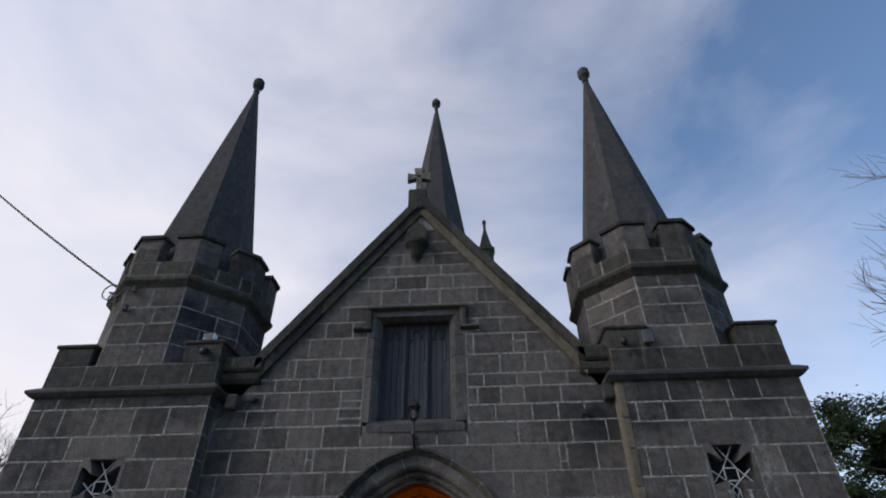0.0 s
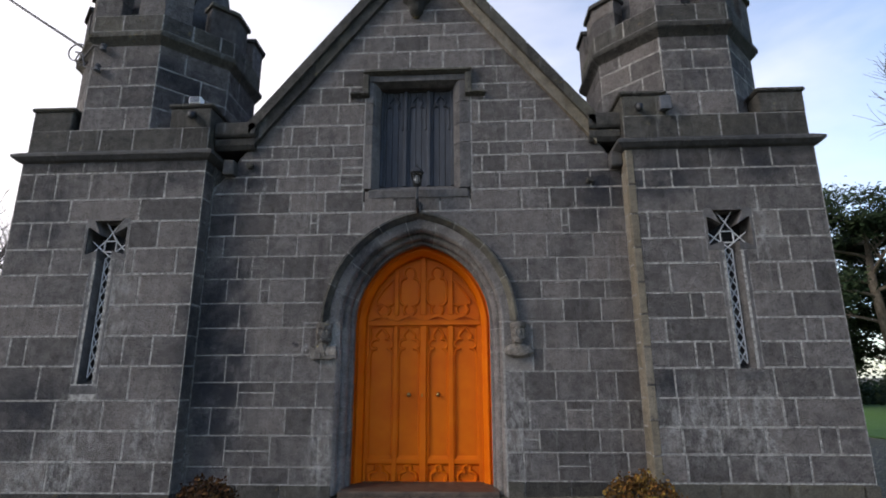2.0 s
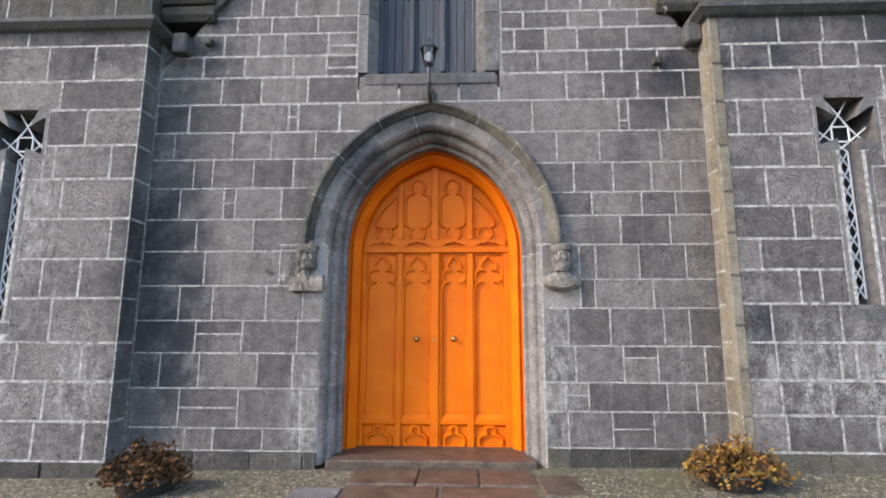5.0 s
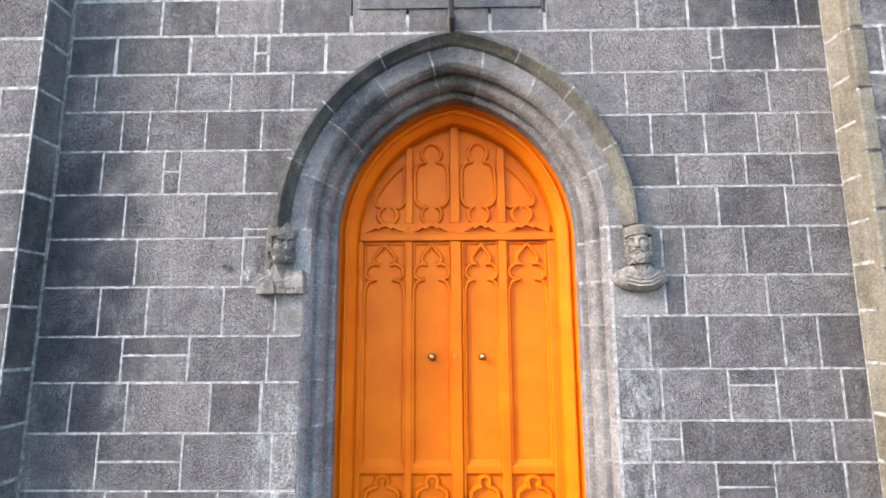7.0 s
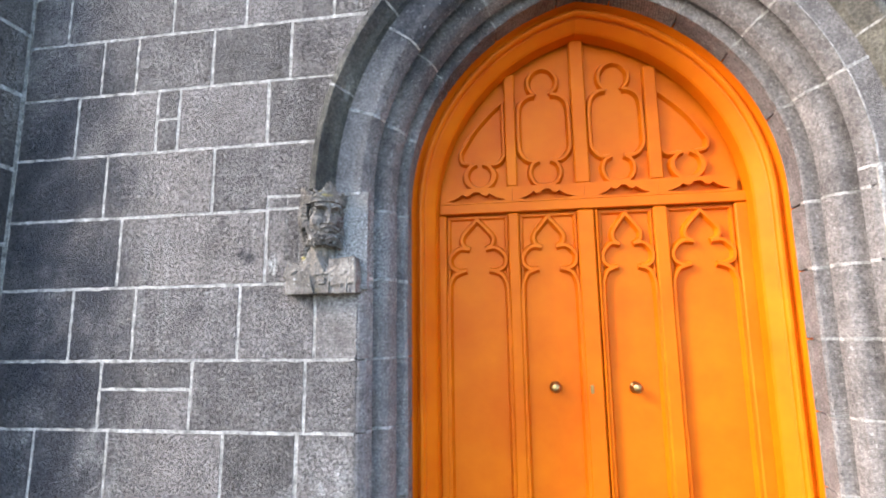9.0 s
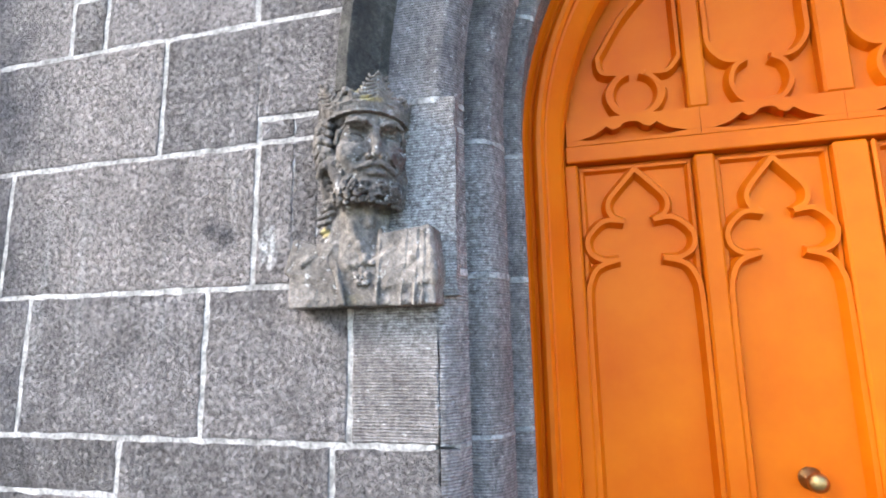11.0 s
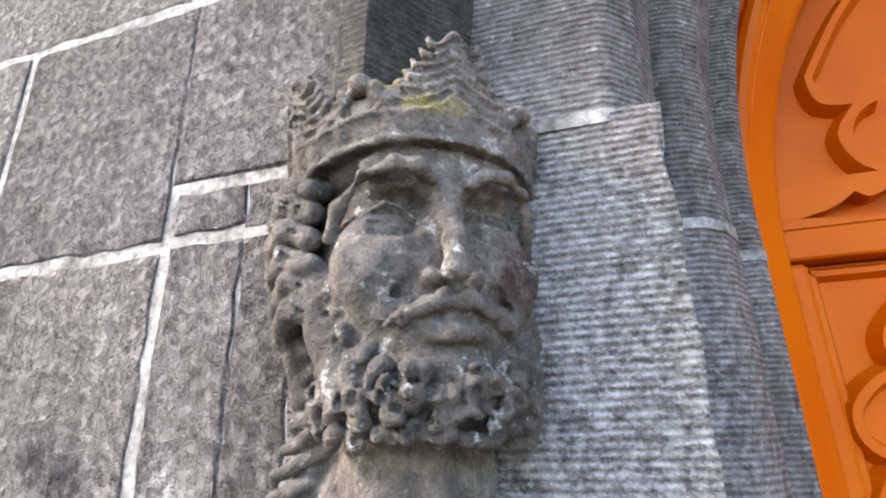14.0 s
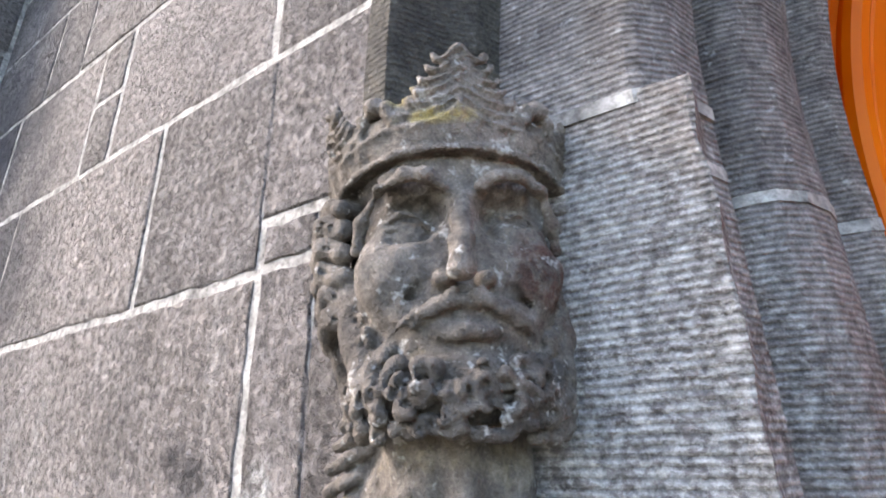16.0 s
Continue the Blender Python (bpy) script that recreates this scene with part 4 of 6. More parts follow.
for i, (z0, z1) in enumerate(zip(UP_Z, UP_Z[1:])):
    lim0 = min(INNER, (GABLE_APEX + 0.05 - z0) / GABLE_SLOPE)
    lim1 = min(INNER, (GABLE_APEX + 0.05 - z1) / GABLE_SLOPE)
    left0 = -min(INNER_LEFT, (GABLE_APEX + 0.05 - z0) / GABLE_SLOPE)
    spans = [(left0, lim0)]
    if 3.6 < z0 < 5.6:
        spans = [(left0, WX0 - 0.195), (WX1 + 0.25, lim0)]
    for a, b_ in spans:
        e = [a] + [c for c in UP_CUTS[i] if a + 0.05 < c < b_ - 0.05] + [b_]
        for p, q in zip(e, e[1:]):
            lo1, hi1 = max(p, -min(INNER_LEFT, (GABLE_APEX + 0.05 - z1) / GABLE_SLOPE)), min(q, lim1)
            if hi1 - lo1 < 0.03:
                stone(CENTRE, FLAT, [(p, z0), (q, z0), (max(min((p + q) / 2, lim1), -lim1), z0 + (z1 - z0) * 0.8)])
            elif (i, p) in UP_HALF:
                zm = UP_HALF[(i, p)]
                stone(CENTRE, FLAT, [(p, z0), (q, z0), (q, zm), (p, zm)])
                stone(CENTRE, FLAT, [(p, zm), (q, zm), (hi1, z1), (lo1, z1)])
            else:
                stone(CENTRE, FLAT, [(p, z0), (q, z0), (hi1, z1), (lo1, z1)])

# ---- towers ----
def face_frame(origin, ang):
    return Matrix.Translation(origin) @ Matrix.Rotation(ang, 4, 'Z')


def course_face(parent, m, u0, u1, zs, rng, skip=None, lo=0.30, hi=0.72, material=None, cuts_at=None):
    for i, (z0, z1) in enumerate(zip(zs, zs[1:])):
        spans = skip(u0, u1, z0, z1) if skip else [(u0, u1)]
        for a, b_ in spans:
            given = [c for c in (cuts_at or {}).get(i, []) if a + 0.05 < c < b_ - 0.05]
            cuts = given if cuts_at else split(rng, a, b_, lo, hi)
            e = [a] + cuts + [b_]
            for p, q in zip(e, e[1:]):
                stone(parent, m, [(p, z0), (q, z0), (q, z1), (p, z1)], material=material)


def oct_ring(cx, cy, flats, z):
    R = flats / 2 / math.cos(math.pi / 8)
    return [(cx + R * math.cos(math.pi / 8 + k * math.pi / 4), cy + R * math.sin(math.pi / 8 + k * math.pi / 4), z) for k in range(8)]


def oct_solid(bm, cx, cy, spec):
    return loft(bm, [oct_ring(cx, cy, f, z) for f, z in spec])


def tower(x0, x1, slit_x, side, seed):
    rng = random.Random(seed)
    yf = -0.25
    cx, w = (x0 + x1) / 2, x1 - x0
    yb = yf + w
    T = thing("tower", (cx, yf + w / 2, -0.1), "square grey limestone corner tower with a narrow cross-shaped loop", "tower", "structure", "front towers")
    sx0, sx1, sz0, hb = slit_x - 0.10, slit_x + 0.10, 1.28 if side < 0 else 1.42, 2.90
    # body with the slit's opening
    bm = bmesh.new()
    head = 3.45
    box(bm, x0, sx0, yf, yb, -0.5, hb)
    box(bm, sx1, x1, yf, yb, -0.5, hb)
    box(bm, sx0, sx1, yf, yb, -0.5, sz0)
    box(bm, x0, slit_x - 0.29, yf, yb, hb, head)
    box(bm, slit_x + 0.29, x1, yf, yb, hb, head)
    box(bm, slit_x - 0.29, slit_x + 0.29, yf + 0.55, yb, hb, head)
    box(bm, x0, x1, yf, yb, head, 4.46)
    box(bm, sx0, sx1, yf + 0.55, yb, sz0, head)
    part("core", bm, MORTAR, T)
    zs = [0.16, 0.47, 0.77, 1.10, 1.45, 1.76, 2.05, 2.36, 2.74, 3.07, 3.42, 3.75, 4.01, 4.32]
    if side < 0:
        zs = [0.01, 0.36, 0.72, 1.08, 1.50, 1.88, 2.28, 2.69, 3.04, 3.42, 3.74, 4.13, 4.34]

    def skip(a, b_, z0, z1):
        zm = (z0 + z1) / 2
        if sz0 < zm < 2.80:
            return [(a, slit_x - 0.17), (slit_x + 0.17, b_)]
        if 2.80 <= zm < 3.46:
            return [(a, slit_x - 0.30), (slit_x + 0.30, b_)]
        return [(a, b_)]
    if side < 0:
        cuts = {0: [-4.51, -4.21, -3.66, -3.18], 1: [-4.74, -4.22, -3.60], 2: [-4.54, -3.92, -3.28], 3: [-4.81, -4.33, -3.63], 4: [-5.28, -5.06, -3.77, -3.39], 5: [-4.69, -3.13],
                6: [-5.08, -3.67], 7: [-4.93, -3.79, -3.21], 8: [-5.30, -5.02, -3.50], 9: [-4.79, -3.81], 10: [-5.37, -5.05, -4.56, -3.99, -3.49], 11: [-5.21, -4.70, -4.24]}
    else:
        cuts = {0: [3.15, 3.62, 3.92, 4.26, 4.53], 1: [3.13, 3.55, 4.08, 4.68, 4.89], 2: [3.12, 3.67, 3.81, 4.32, 4.47], 3: [3.11, 3.72, 4.27, 4.92], 4: [3.39, 3.58, 4.43, 4.64], 5: [3.07, 4.72, 4.94],
                6: [3.40, 3.56, 4.63], 7: [3.18, 4.52, 4.93], 8: [3.36, 4.69], 9: [2.98, 3.23, 4.62, 4.99], 10: [3.61, 4.38], 11: [2.98, 3.34, 3.83, 4.17, 4.92], 12: [3.45, 3.87, 4.28, 4.65]}
    course_face(T, FLAT @ Matrix.Translation((0, yf, 0)), x0, x1, zs, rng, skip, cuts_at=cuts)
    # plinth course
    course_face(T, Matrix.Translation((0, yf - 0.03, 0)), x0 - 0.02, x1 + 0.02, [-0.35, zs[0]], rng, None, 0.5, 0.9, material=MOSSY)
    # inner return, toward the door
    xin = x1 if side < 0 else x0
    ang = math.pi / 2 if side < 0 else -math.pi / 2
    m = face_frame((xin, 0, 0), ang)
    course_face(T, m, (yf if side < 0 else 0.0), (0.0 if side < 0 else -yf), [-0.12] + zs, rng, None, 0.3, 0.5, material=LIMESTONE if side < 0 else TAN)
    if side > 0:
        zt = [-0.10, 0.45, 0.85, 1.25, 1.70, 2.1, 2.5, 2.95, 3.4, 3.8, 4.30]
        for z0, z1 in zip(zt, zt[1:]):
            part("quoin", box(bmesh.new(), x0 - 0.006, x0 + 0.10, yf - 0.012, yf + 0.06, z0 + 0.006, z1 - 0.006, 0.012), TAN, T)
    # outer return
    xo = x0 if side < 0 else x1
    ang = -math.pi / 2 if side < 0 else math.pi / 2
    m = face_frame((xo, 0, 0), ang)
    course_face(T, m, (-yb if side < 0 else yf), (-yf if side < 0 else yb), [-0.12] + zs, rng)
    # slit surround: splayed reveals and loop
    for s in (-1, 1):
        part("reveal", loft(bmesh.new(), [[(slit_x + s * 0.17, yf - 0.004, z), (slit_x + s * 0.095, yf + 0.004, z), (slit_x + s * 0.055, yf + 0.13, z), (slit_x + s * 0.05, yf + 0.30, z), (slit_x + s * 0.17, yf + 0.30, z)] for z in (sz0, hb - 0.01)]), TRIM, T)
        part("head_block", box(bmesh.new(), min(slit_x + s * 0.172, slit_x + s * 0.295), max(slit_x + s * 0.172, slit_x + s * 0.295), yf - 0.002, yf + 0.3, 2.695 if side < 0 else 2.745, hb - 0.002), LIMESTONE, T)
        # arms of the cross head
        part("head_block", prism(bmesh.new(), [(slit_x + s * 0.30, 3.46), (slit_x + s * 0.205, 3.46), (slit_x + s * 0.10, 3.24), (slit_x + s * 0.245, 3.34), (slit_x + s * 0.30, 3.32)], yf - 0.003, yf + 0.3), TRIM, T)
        part("head_block", prism(bmesh.new(), [(slit_x + s * 0.30, hb), (slit_x + s * 0.30, hb + 0.08), (slit_x + s * 0.26, hb + 0.06), (slit_x + s * 0.10, hb + 0.12), (slit_x + s * 0.095, hb)], yf - 0.003, yf + 0.3), TRIM, T)
        part("head_block", box(bmesh.new(), min(slit_x + s * 0.272, slit_x + s * 0.30), max(slit_x + s * 0.272, slit_x + s * 0.30), yf - 0.002, yf + 0.3, hb + 0.07, 3.33), TRIM, T)
    part("slit_sill", loft(bmesh.new(), [[(x_, yf - 0.006, sz0 - 0.12), (x_, yf - 0.006, sz0 - 0.02), (x_, yf + 0.3, sz0 + 0.10), (x_, yf + 0.3, sz0 - 0.12)] for x_ in (slit_x - 0.17, slit_x + 0.17)]), TRIM, T)
    part("dark_backing", box(bmesh.new(), slit_x - 0.29, slit_x + 0.29, yf + 0.302, yf + 0.32, sz0, 3.45), DARK, T)
    z_low, z_top = sz0 + 0.08, hb + 0.02
    part("lead_lattice", tube(bmesh.new(), [(slit_x + 0.045, yf + 0.10, z_low), (slit_x + 0.045, yf + 0.10, z_top)], 0.009, 6), LEAD, T, "pale lead lattice bars")
    bars = bmesh.new()
    n = 9
    for k in range(n):
        z0, z1 = z_low + (z_top - z_low) * k / n, z_low + (z_top - z_low) * (k + 1) / n
        tube(bars, [(slit_x - 0.045, yf + 0.102, z0), (slit_x + 0.045, yf + 0.102, z1)], 0.0085, 5)
        tube(bars, [(slit_x + 0.045, yf + 0.108, z0), (slit_x - 0.045, yf + 0.108, z1)], 0.0085, 5)
    tube(bars, [(slit_x - 0.045, yf + 0.10, z_low), (slit_x - 0.045, yf + 0.10, z_top)], 0.009, 6)
    q0, q1 = hb + 0.12, hb + 0.27
    q = [(-0.08, q0), (0.08, q0), (0.08, q1), (-0.08, q1)]
    for k in range(4):
        a, b_ = q[k], q[(k + 1) % 4]
        tube(bars, [(slit_x + a[0], yf + 0.10, a[1]), (slit_x + b_[0], yf + 0.10, b_[1])], 0.009, 6)
    for s in (-1, 1):
        for a, b_ in (((0.08, q0), (0.25, q1 - 0.01)), ((0.08, q1), (0.25, q0 - 0.03)), ((-0.08, q1), (0.10, 3.44)), ((0.05, z_top), (-0.08, q0))):
            tube(bars, [(slit_x + s * a[0], yf + 0.104 + 0.002 * s, a[1]), (slit_x + s * b_[0], yf + 0.104 + 0.002 * s, b_[1])], 0.0085, 5)
    part("lattice", bars, LEAD, T)
    # string course
    sc = [(0.0, 4.29), (0.05, 4.31), (0.108, 4.36), (0.112, 4.40), (0.02, 4.458)]
    rings = [[(x0 - d, yf - d, z), (x1 + d, yf - d, z), (x1 + d, yb + d, z), (x0 - d, yb + d, z)] for d, z in sc]
    part("string_course", loft(bmesh.new(), rings), SPIRE, T, "projecting dark string course")
    # parapet with corner merlons
    par = bmesh.new()
    box(par, x0 + 0.02, x1 - 0.02, yf + 0.018, yb - 0.02, 4.45, 4.80)
    part("parapet_core", par, MORTAR, T)
    course_face(T, Matrix.Translation((0, yf + 0.015, 0)), x0 + 0.015, x1 - 0.015, [4.462, 4.80], rng, None, 0.45, 0.8, material=MOSSY)
    m_out = face_frame((xo - side * 0.015, 0, 0), -math.pi / 2 if side < 0 else math.pi / 2)
    course_face(T, m_out, (-yb if side < 0 else yf) + 0.02, (-yf if side < 0 else yb) - 0.02, [4.462, 4.80], rng, None, 0.45, 0.8, material=MOSSY)
    m_in = face_frame((xin + side * 0.015, 0, 0), math.pi / 2 if side < 0 else -math.pi / 2)
    course_face(T, m_in, (yf if side < 0 else -yb) + 0.02, (yb if side < 0 else -yf) - 0.02, [4.462, 4.80], rng, None, 0.45, 0.8, material=MOSSY)
    for ax, bx in ((x0 + 0.01, x0 + 0.60), (x1 - 0.60, x1 - 0.01)):
        for ay, by in ((yf + 0.01, yf + 0.55), (yb - 0.55, yb - 0.01)):
            part("merlon", box(bmesh.new(), ax, bx, ay, by, 4.80, 5.10, 0.015), MOSSY, T)
            part("merlon_cap", box(bmesh.new(), ax - 0.03, bx + 0.03, ay - 0.03, by + 0.03, 5.10, 5.16, 0.02), MOSSY, T)
    # octagonal turret
    tcx, flats = (cx - 0.095, 2.46) if side < 0 else (cx - 0.13, 2.28)
    tcy = yf + flats / 2 + 0.03
    U = thing("turret", (tcx, tcy, 4.8), "octagonal embattled stone turret with a tall spire", "turret", "structure", "front turrets")
    core = bmesh.new()
    oct_solid(core, tcx, tcy, [(flats, 4.5), (flats, 6.3)])
    part("core", core, MORTAR, U)
    fw = flats * math.tan(math.pi / 8)
    up = 0.05 if side < 0 else -0.10
    tz = [4.80, 5.15, 5.50, 5.80, 6.12 + up]
    for k in range(8):
        a = k * math.pi / 4
        if math.sin(a) > 0.8:
            continue
        o = (tcx + flats / 2 * math.cos(a), tcy + flats / 2 * math.sin(a), 0)
        course_face(U, face_frame(o, a + math.pi / 2), -fw / 2, fw / 2, tz, rng, None, 0.32, 0.66)
    sb = bmesh.new()
    oct_solid(sb, tcx, tcy, [(flats, 6.11 + up), (flats + 0.08, 6.16 + up), (flats + 0.20, 6.22 + up), (flats + 0.21, 6.28 + up), (flats + 0.12, 6.33 + up), (flats - 0.3, 6.33 + up)])
    part("corbel_course", sb, MOSSY, U)
    fp = flats + 0.11
    pb = bmesh.new()
    oct_solid(pb, tcx, tcy, [(fp, 6.32 + up), (fp, 6.60 + up), (fp - 0.5, 6.60 + up)])
    part("parapet_core", pb, MORTAR, U)
    fpw = fp * math.tan(math.pi / 8)
    for k in range(8):
        a = k * math.pi / 4
        if math.sin(a) > 0.8:
            continue
        o = (tcx + fp / 2 * math.cos(a), tcy + fp / 2 * math.sin(a), 0)
        course_face(U, face_frame(o, a + math.pi / 2), -fpw / 2, fpw / 2, [6.33 + up, 6.605 + up], rng, None, 0.4, 0.6, material=MOSSY)
    ro, ri = oct_ring(tcx, tcy, fp, 0), oct_ring(tcx, tcy, fp - 0.42, 0)
    co, ci = oct_ring(tcx, tcy, fp + 0.09, 0), oct_ring(tcx, tcy, fp - 0.50, 0)
    for k in range(8):
        for (o_, i_, z0, z1, nm, f) in ((ro, ri, 6.605 + up, 6.86 + up, "merlon", 0.37), (ro, ri, 6.87 + up, 7.08 + up, "merlon", 0.37), (co, ci, 7.085 + up, 7.15 + up, "merlon_cap", 0.40)):
            def at(r, j, t):
                a_, b_ = Vector(r[k]), Vector(r[(k + j) % 8])
                return a_ + (b_ - a_) * t
            poly = [at(o_, -1, f), Vector(o_[k]), at(o_, 1, f), at(i_, 1, f), Vector(i_[k]), at(i_, -1, f)]
            part(nm, loft(bmesh.new(), [[(p.x, p.y, z) for p in poly] for z in (z0, z1)]), LIMESTONE if nm == "merlon" else MOSSY, U)
    # spire
    sx = tcx - (0.12 if side < 0 else 0.03)
    peak = 0.28 if side < 0 else -0.22
    S = part("spire", oct_solid(bmesh.new(), sx, tcy, [(flats - 0.40, 6.5), (0.10, 12.55 + peak), (0.02, 12.56 + peak)]), SPIRE, U, "tall dark stone octagonal spire")
    fin = bmesh.new()
    lathe(fin, sx, tcy, [(r, z + peak) for r, z in ((0.03, 12.5), (0.085, 12.55), (0.05, 12.62), (0.06, 12.66), (0.13, 12.74), (0.15, 12.84), (0.12, 12.92), (0.14, 12.95), (0.09, 13.03), (0.02, 13.06))], 10)
    part("finial", fin, SPIRE, U)
    return T


tower(-5.60, -2.95, -4.21, -1, 21)
tower(2.77, 5.22, 3.99, 1, 33)

# ---- rear tower spire and pinnacle behind the roof ----
REAR = thing("rear_tower", (-0.85, 14.0, 0), "distant stone bell tower with an octagonal spire", "tower", "structure")
part("tower_body", box(bmesh.new(), -2.9, 1.2, 12.3, 16.0, -0.3, 15.8), LIMESTONE, REAR)
part("spire", oct_solid(bmesh.new(), -0.85, 14.0, [(3.4, 15.7), (0.16, 27.4), (0.05, 27.45)]), SPIRE, REAR)
fb = bmesh.new()
lathe(fb, -0.87, 14.0, [(0.05, 27.2), (0.12, 27.5), (0.10, 27.7), (0.27, 27.9), (0.28, 28.15), (0.14, 28.4), (0.03, 28.5)], 10)
part("finial", fb, SPIRE, REAR)
PIN = thing("pinnacle", (1.62, 14.0, 15.0), "small stone pinnacle beside the rear spire", "pinnacle", "structure")
pb = bmesh.new()
oct_solid(pb, 1.62, 14.0, [(0.72, 13.0), (0.72, 16.45), (0.86, 16.5), (0.86, 16.72), (0.62, 16.78), (0.10, 18.0), (0.05, 18.02)])
part("shaft", pb, MOSSY, PIN)
fb = bmesh.new()
lathe(fb, 1.62, 14.0, [(0.04, 17.95), (0.08, 18.1), (0.05, 18.2), (0.10, 18.35), (0.09, 18.5), (0.02, 18.6)], 8)
part("finial", fb, MOSSY, PIN)


# ---- carved stone heads at the ends of the hood mould ----
class Clay:
    """A block of stone in a grid, to which soft shapes are added, and whose surface becomes one mesh."""

    def __init__(self, lo, hi, h):
        self.h, self.lo = h, np.array(lo)
        n = np.ceil((np.array(hi) - self.lo) / h).astype(int) + 1
        self.ax = [self.lo[i] + h * np.arange(n[i]) for i in range(3)]
        self.d = np.full(n, 1.0)
        self.M, self.t, self.sx = np.eye(3), np.zeros(3), 1.0

    def axes(self, origin, turn, nod=0.0, wide=1.0):
        """Local axes: x to the viewer's right, y out of the face, z up."""
        c, s = math.cos(turn), math.sin(turn)
        e_y = np.array([s, -c, 0.0])
        e_x = np.array([c, s, 0.0])
        e_z = np.array([0.0, 0.0, 1.0])
        cn, sn = math.cos(nod), math.sin(nod)
        self.M = np.array([e_x, cn * e_y + sn * e_z, cn * e_z - sn * e_y])
        self.t, self.sx = np.array(origin), wide

    def spot(self, p, reach):
        w = self.t + self.M.T @ (np.array(p) * np.array([self.sx, 1, 1]))
        reach = reach * max(1.0, self.sx)
        sl = []
        for i in range(3):
            a = int(np.floor((w[i] - reach - self.lo[i]) / self.h))
            b = int(np.ceil((w[i] + reach - self.lo[i]) / self.h)) + 1
            sl.append(slice(max(0, a), max(0, min(len(self.ax[i]), b))))
        g = np.meshgrid(*[self.ax[i][sl[i]] for i in range(3)], indexing="ij")
        q = [g[i] - self.t[i] for i in range(3)]
        loc = [sum(self.M[r][i] * q[i] for i in range(3)) for r in range(3)]
        loc[0] = loc[0] / self.sx
        return tuple(sl), loc

    def blend(self, sl, e, k, cut=False):
        a = self.d[sl]
        if cut:
            e = -e
            hh = np.clip(0.5 - 0.5 * (e - a) / k, 0, 1)
            self.d[sl] = a * hh + e * (1 - hh) + k * hh * (1 - hh)
            self.d[sl] = np.maximum(self.d[sl], np.maximum(a, e))
        else:
            hh = np.clip(0.5 + 0.5 * (e - a) / k, 0, 1)
            self.d[sl] = e * (1 - hh) + a * hh - k * hh * (1 - hh)

    def ball(self, p, r, k=0.006, cut=False, tilt=0.0):
        r = np.array(r if hasattr(r, "__len__") else (r, r, r), float)
        sl, L = self.spot(p, r.max() + 3 * k + 0.01)
        u = [L[i] - p[i] for i in range(3)]
        if tilt:
            c, s = math.cos(tilt), math.sin(tilt)
            u = [c * u[0] + s * u[2], u[1], -s * u[0] + c * u[2]]
        q = np.sqrt(sum((u[i] / r[i]) ** 2 for i in range(3)))
        q2 = np.sqrt(sum((u[i] / r[i] ** 2) ** 2 for i in range(3))) + 1e-9
        self.blend(sl, q * (q - 1.0) / q2, k, cut)

    def rod(self, pts, r, k=0.005, r1=None, cut=False):
        n = len(pts) - 1
        for i in range(n):
            a, b = np.array(pts[i], float), np.array(pts[i + 1], float)
            ra = r if r1 is None else r + (r1 - r) * i / n
            rb = r if r1 is None else r + (r1 - r) * (i + 1) / n
            sl, L = self.spot((a + b) / 2, np.linalg.norm(b - a) / 2 + max(ra, rb) + 3 * k + 0.008)
            ab = b - a
            w = [L[j] - a[j] for j in range(3)]
            t = np.clip(sum(w[j] * ab[j] for j in range(3)) / (ab @ ab + 1e-12), 0, 1)
            e = np.sqrt(sum((w[j] - t * ab[j]) ** 2 for j in range(3))) - (ra + (rb - ra) * t)
            self.blend(sl, e, k, cut)

    def slab(self, p, half, rad=0.004, k=0.004, tilt=0.0, cut=False):
        half = np.array(half, float)
        sl, L = self.spot(p, np.linalg.norm(half) + 3 * k + 0.008)
        u = [L[i] - p[i] for i in range(3)]
        if tilt:
            c, s = math.cos(tilt), math.sin(tilt)
            u = [c * u[0] + s * u[2], u[1], -s * u[0] + c * u[2]]
        q = [np.abs(u[i]) - (half[i] - rad) for i in range(3)]
        e = np.sqrt(sum(np.maximum(v, 0) ** 2 for v in q)) + np.minimum(np.maximum(np.maximum(q[0], q[1]), q[2]), 0) - rad
        self.blend(sl, e, k, cut)

    def rough(self, amp, seed):
        rng = np.random.RandomState(seed)
        g = np.meshgrid(*self.ax, indexing="ij")
        tot = np.zeros_like(self.d)
        for _ in range(14):
            w = rng.normal(size=3)
            w *= rng.uniform(110, 520) / np.linalg.norm(w)
            tot += np.sin(w[0] * g[0] + w[1] * g[1] + w[2] * g[2] + rng.uniform(0, 6.3))
        self.d += amp * tot / 3.7

    def mesh(self, name, material):
        d = self.d
        d[:, -1, :] = 1.0
        ins = d < 0
        N = np.array(d.shape) - 1
        pos = np.zeros((*N, 3))
        cnt = np.zeros(N)

        def corner(o, arr):
            return arr[o[0]:o[0] + N[0], o[1]:o[1] + N[1], o[2]:o[2] + N[2]]
        for axis in range(3):
            for p in (0, 1):
                for q in (0, 1):
                    o = [0, 0, 0]
                    o[(axis + 1) % 3], o[(axis + 2) % 3] = p, q
                    o2 = list(o)
                    o2[axis] = 1
                    a, b = corner(o, d), corner(o2, d)
                    cross = corner(o, ins) != corner(o2, ins)
                    t = np.where(cross, a / np.where(cross, a - b, 1.0), 0.0)
                    for j in range(3):
                        pos[..., j] += np.where(cross, (o[j] if j != axis else t), 0.0)
                    cnt += cross
        used = cnt > 0
        idx = np.full(N, -1)
        idx[used] = np.arange(used.sum())
        cell = np.argwhere(used)
        verts = self.lo + self.h * (cell + pos[used] / cnt[used][:, None])
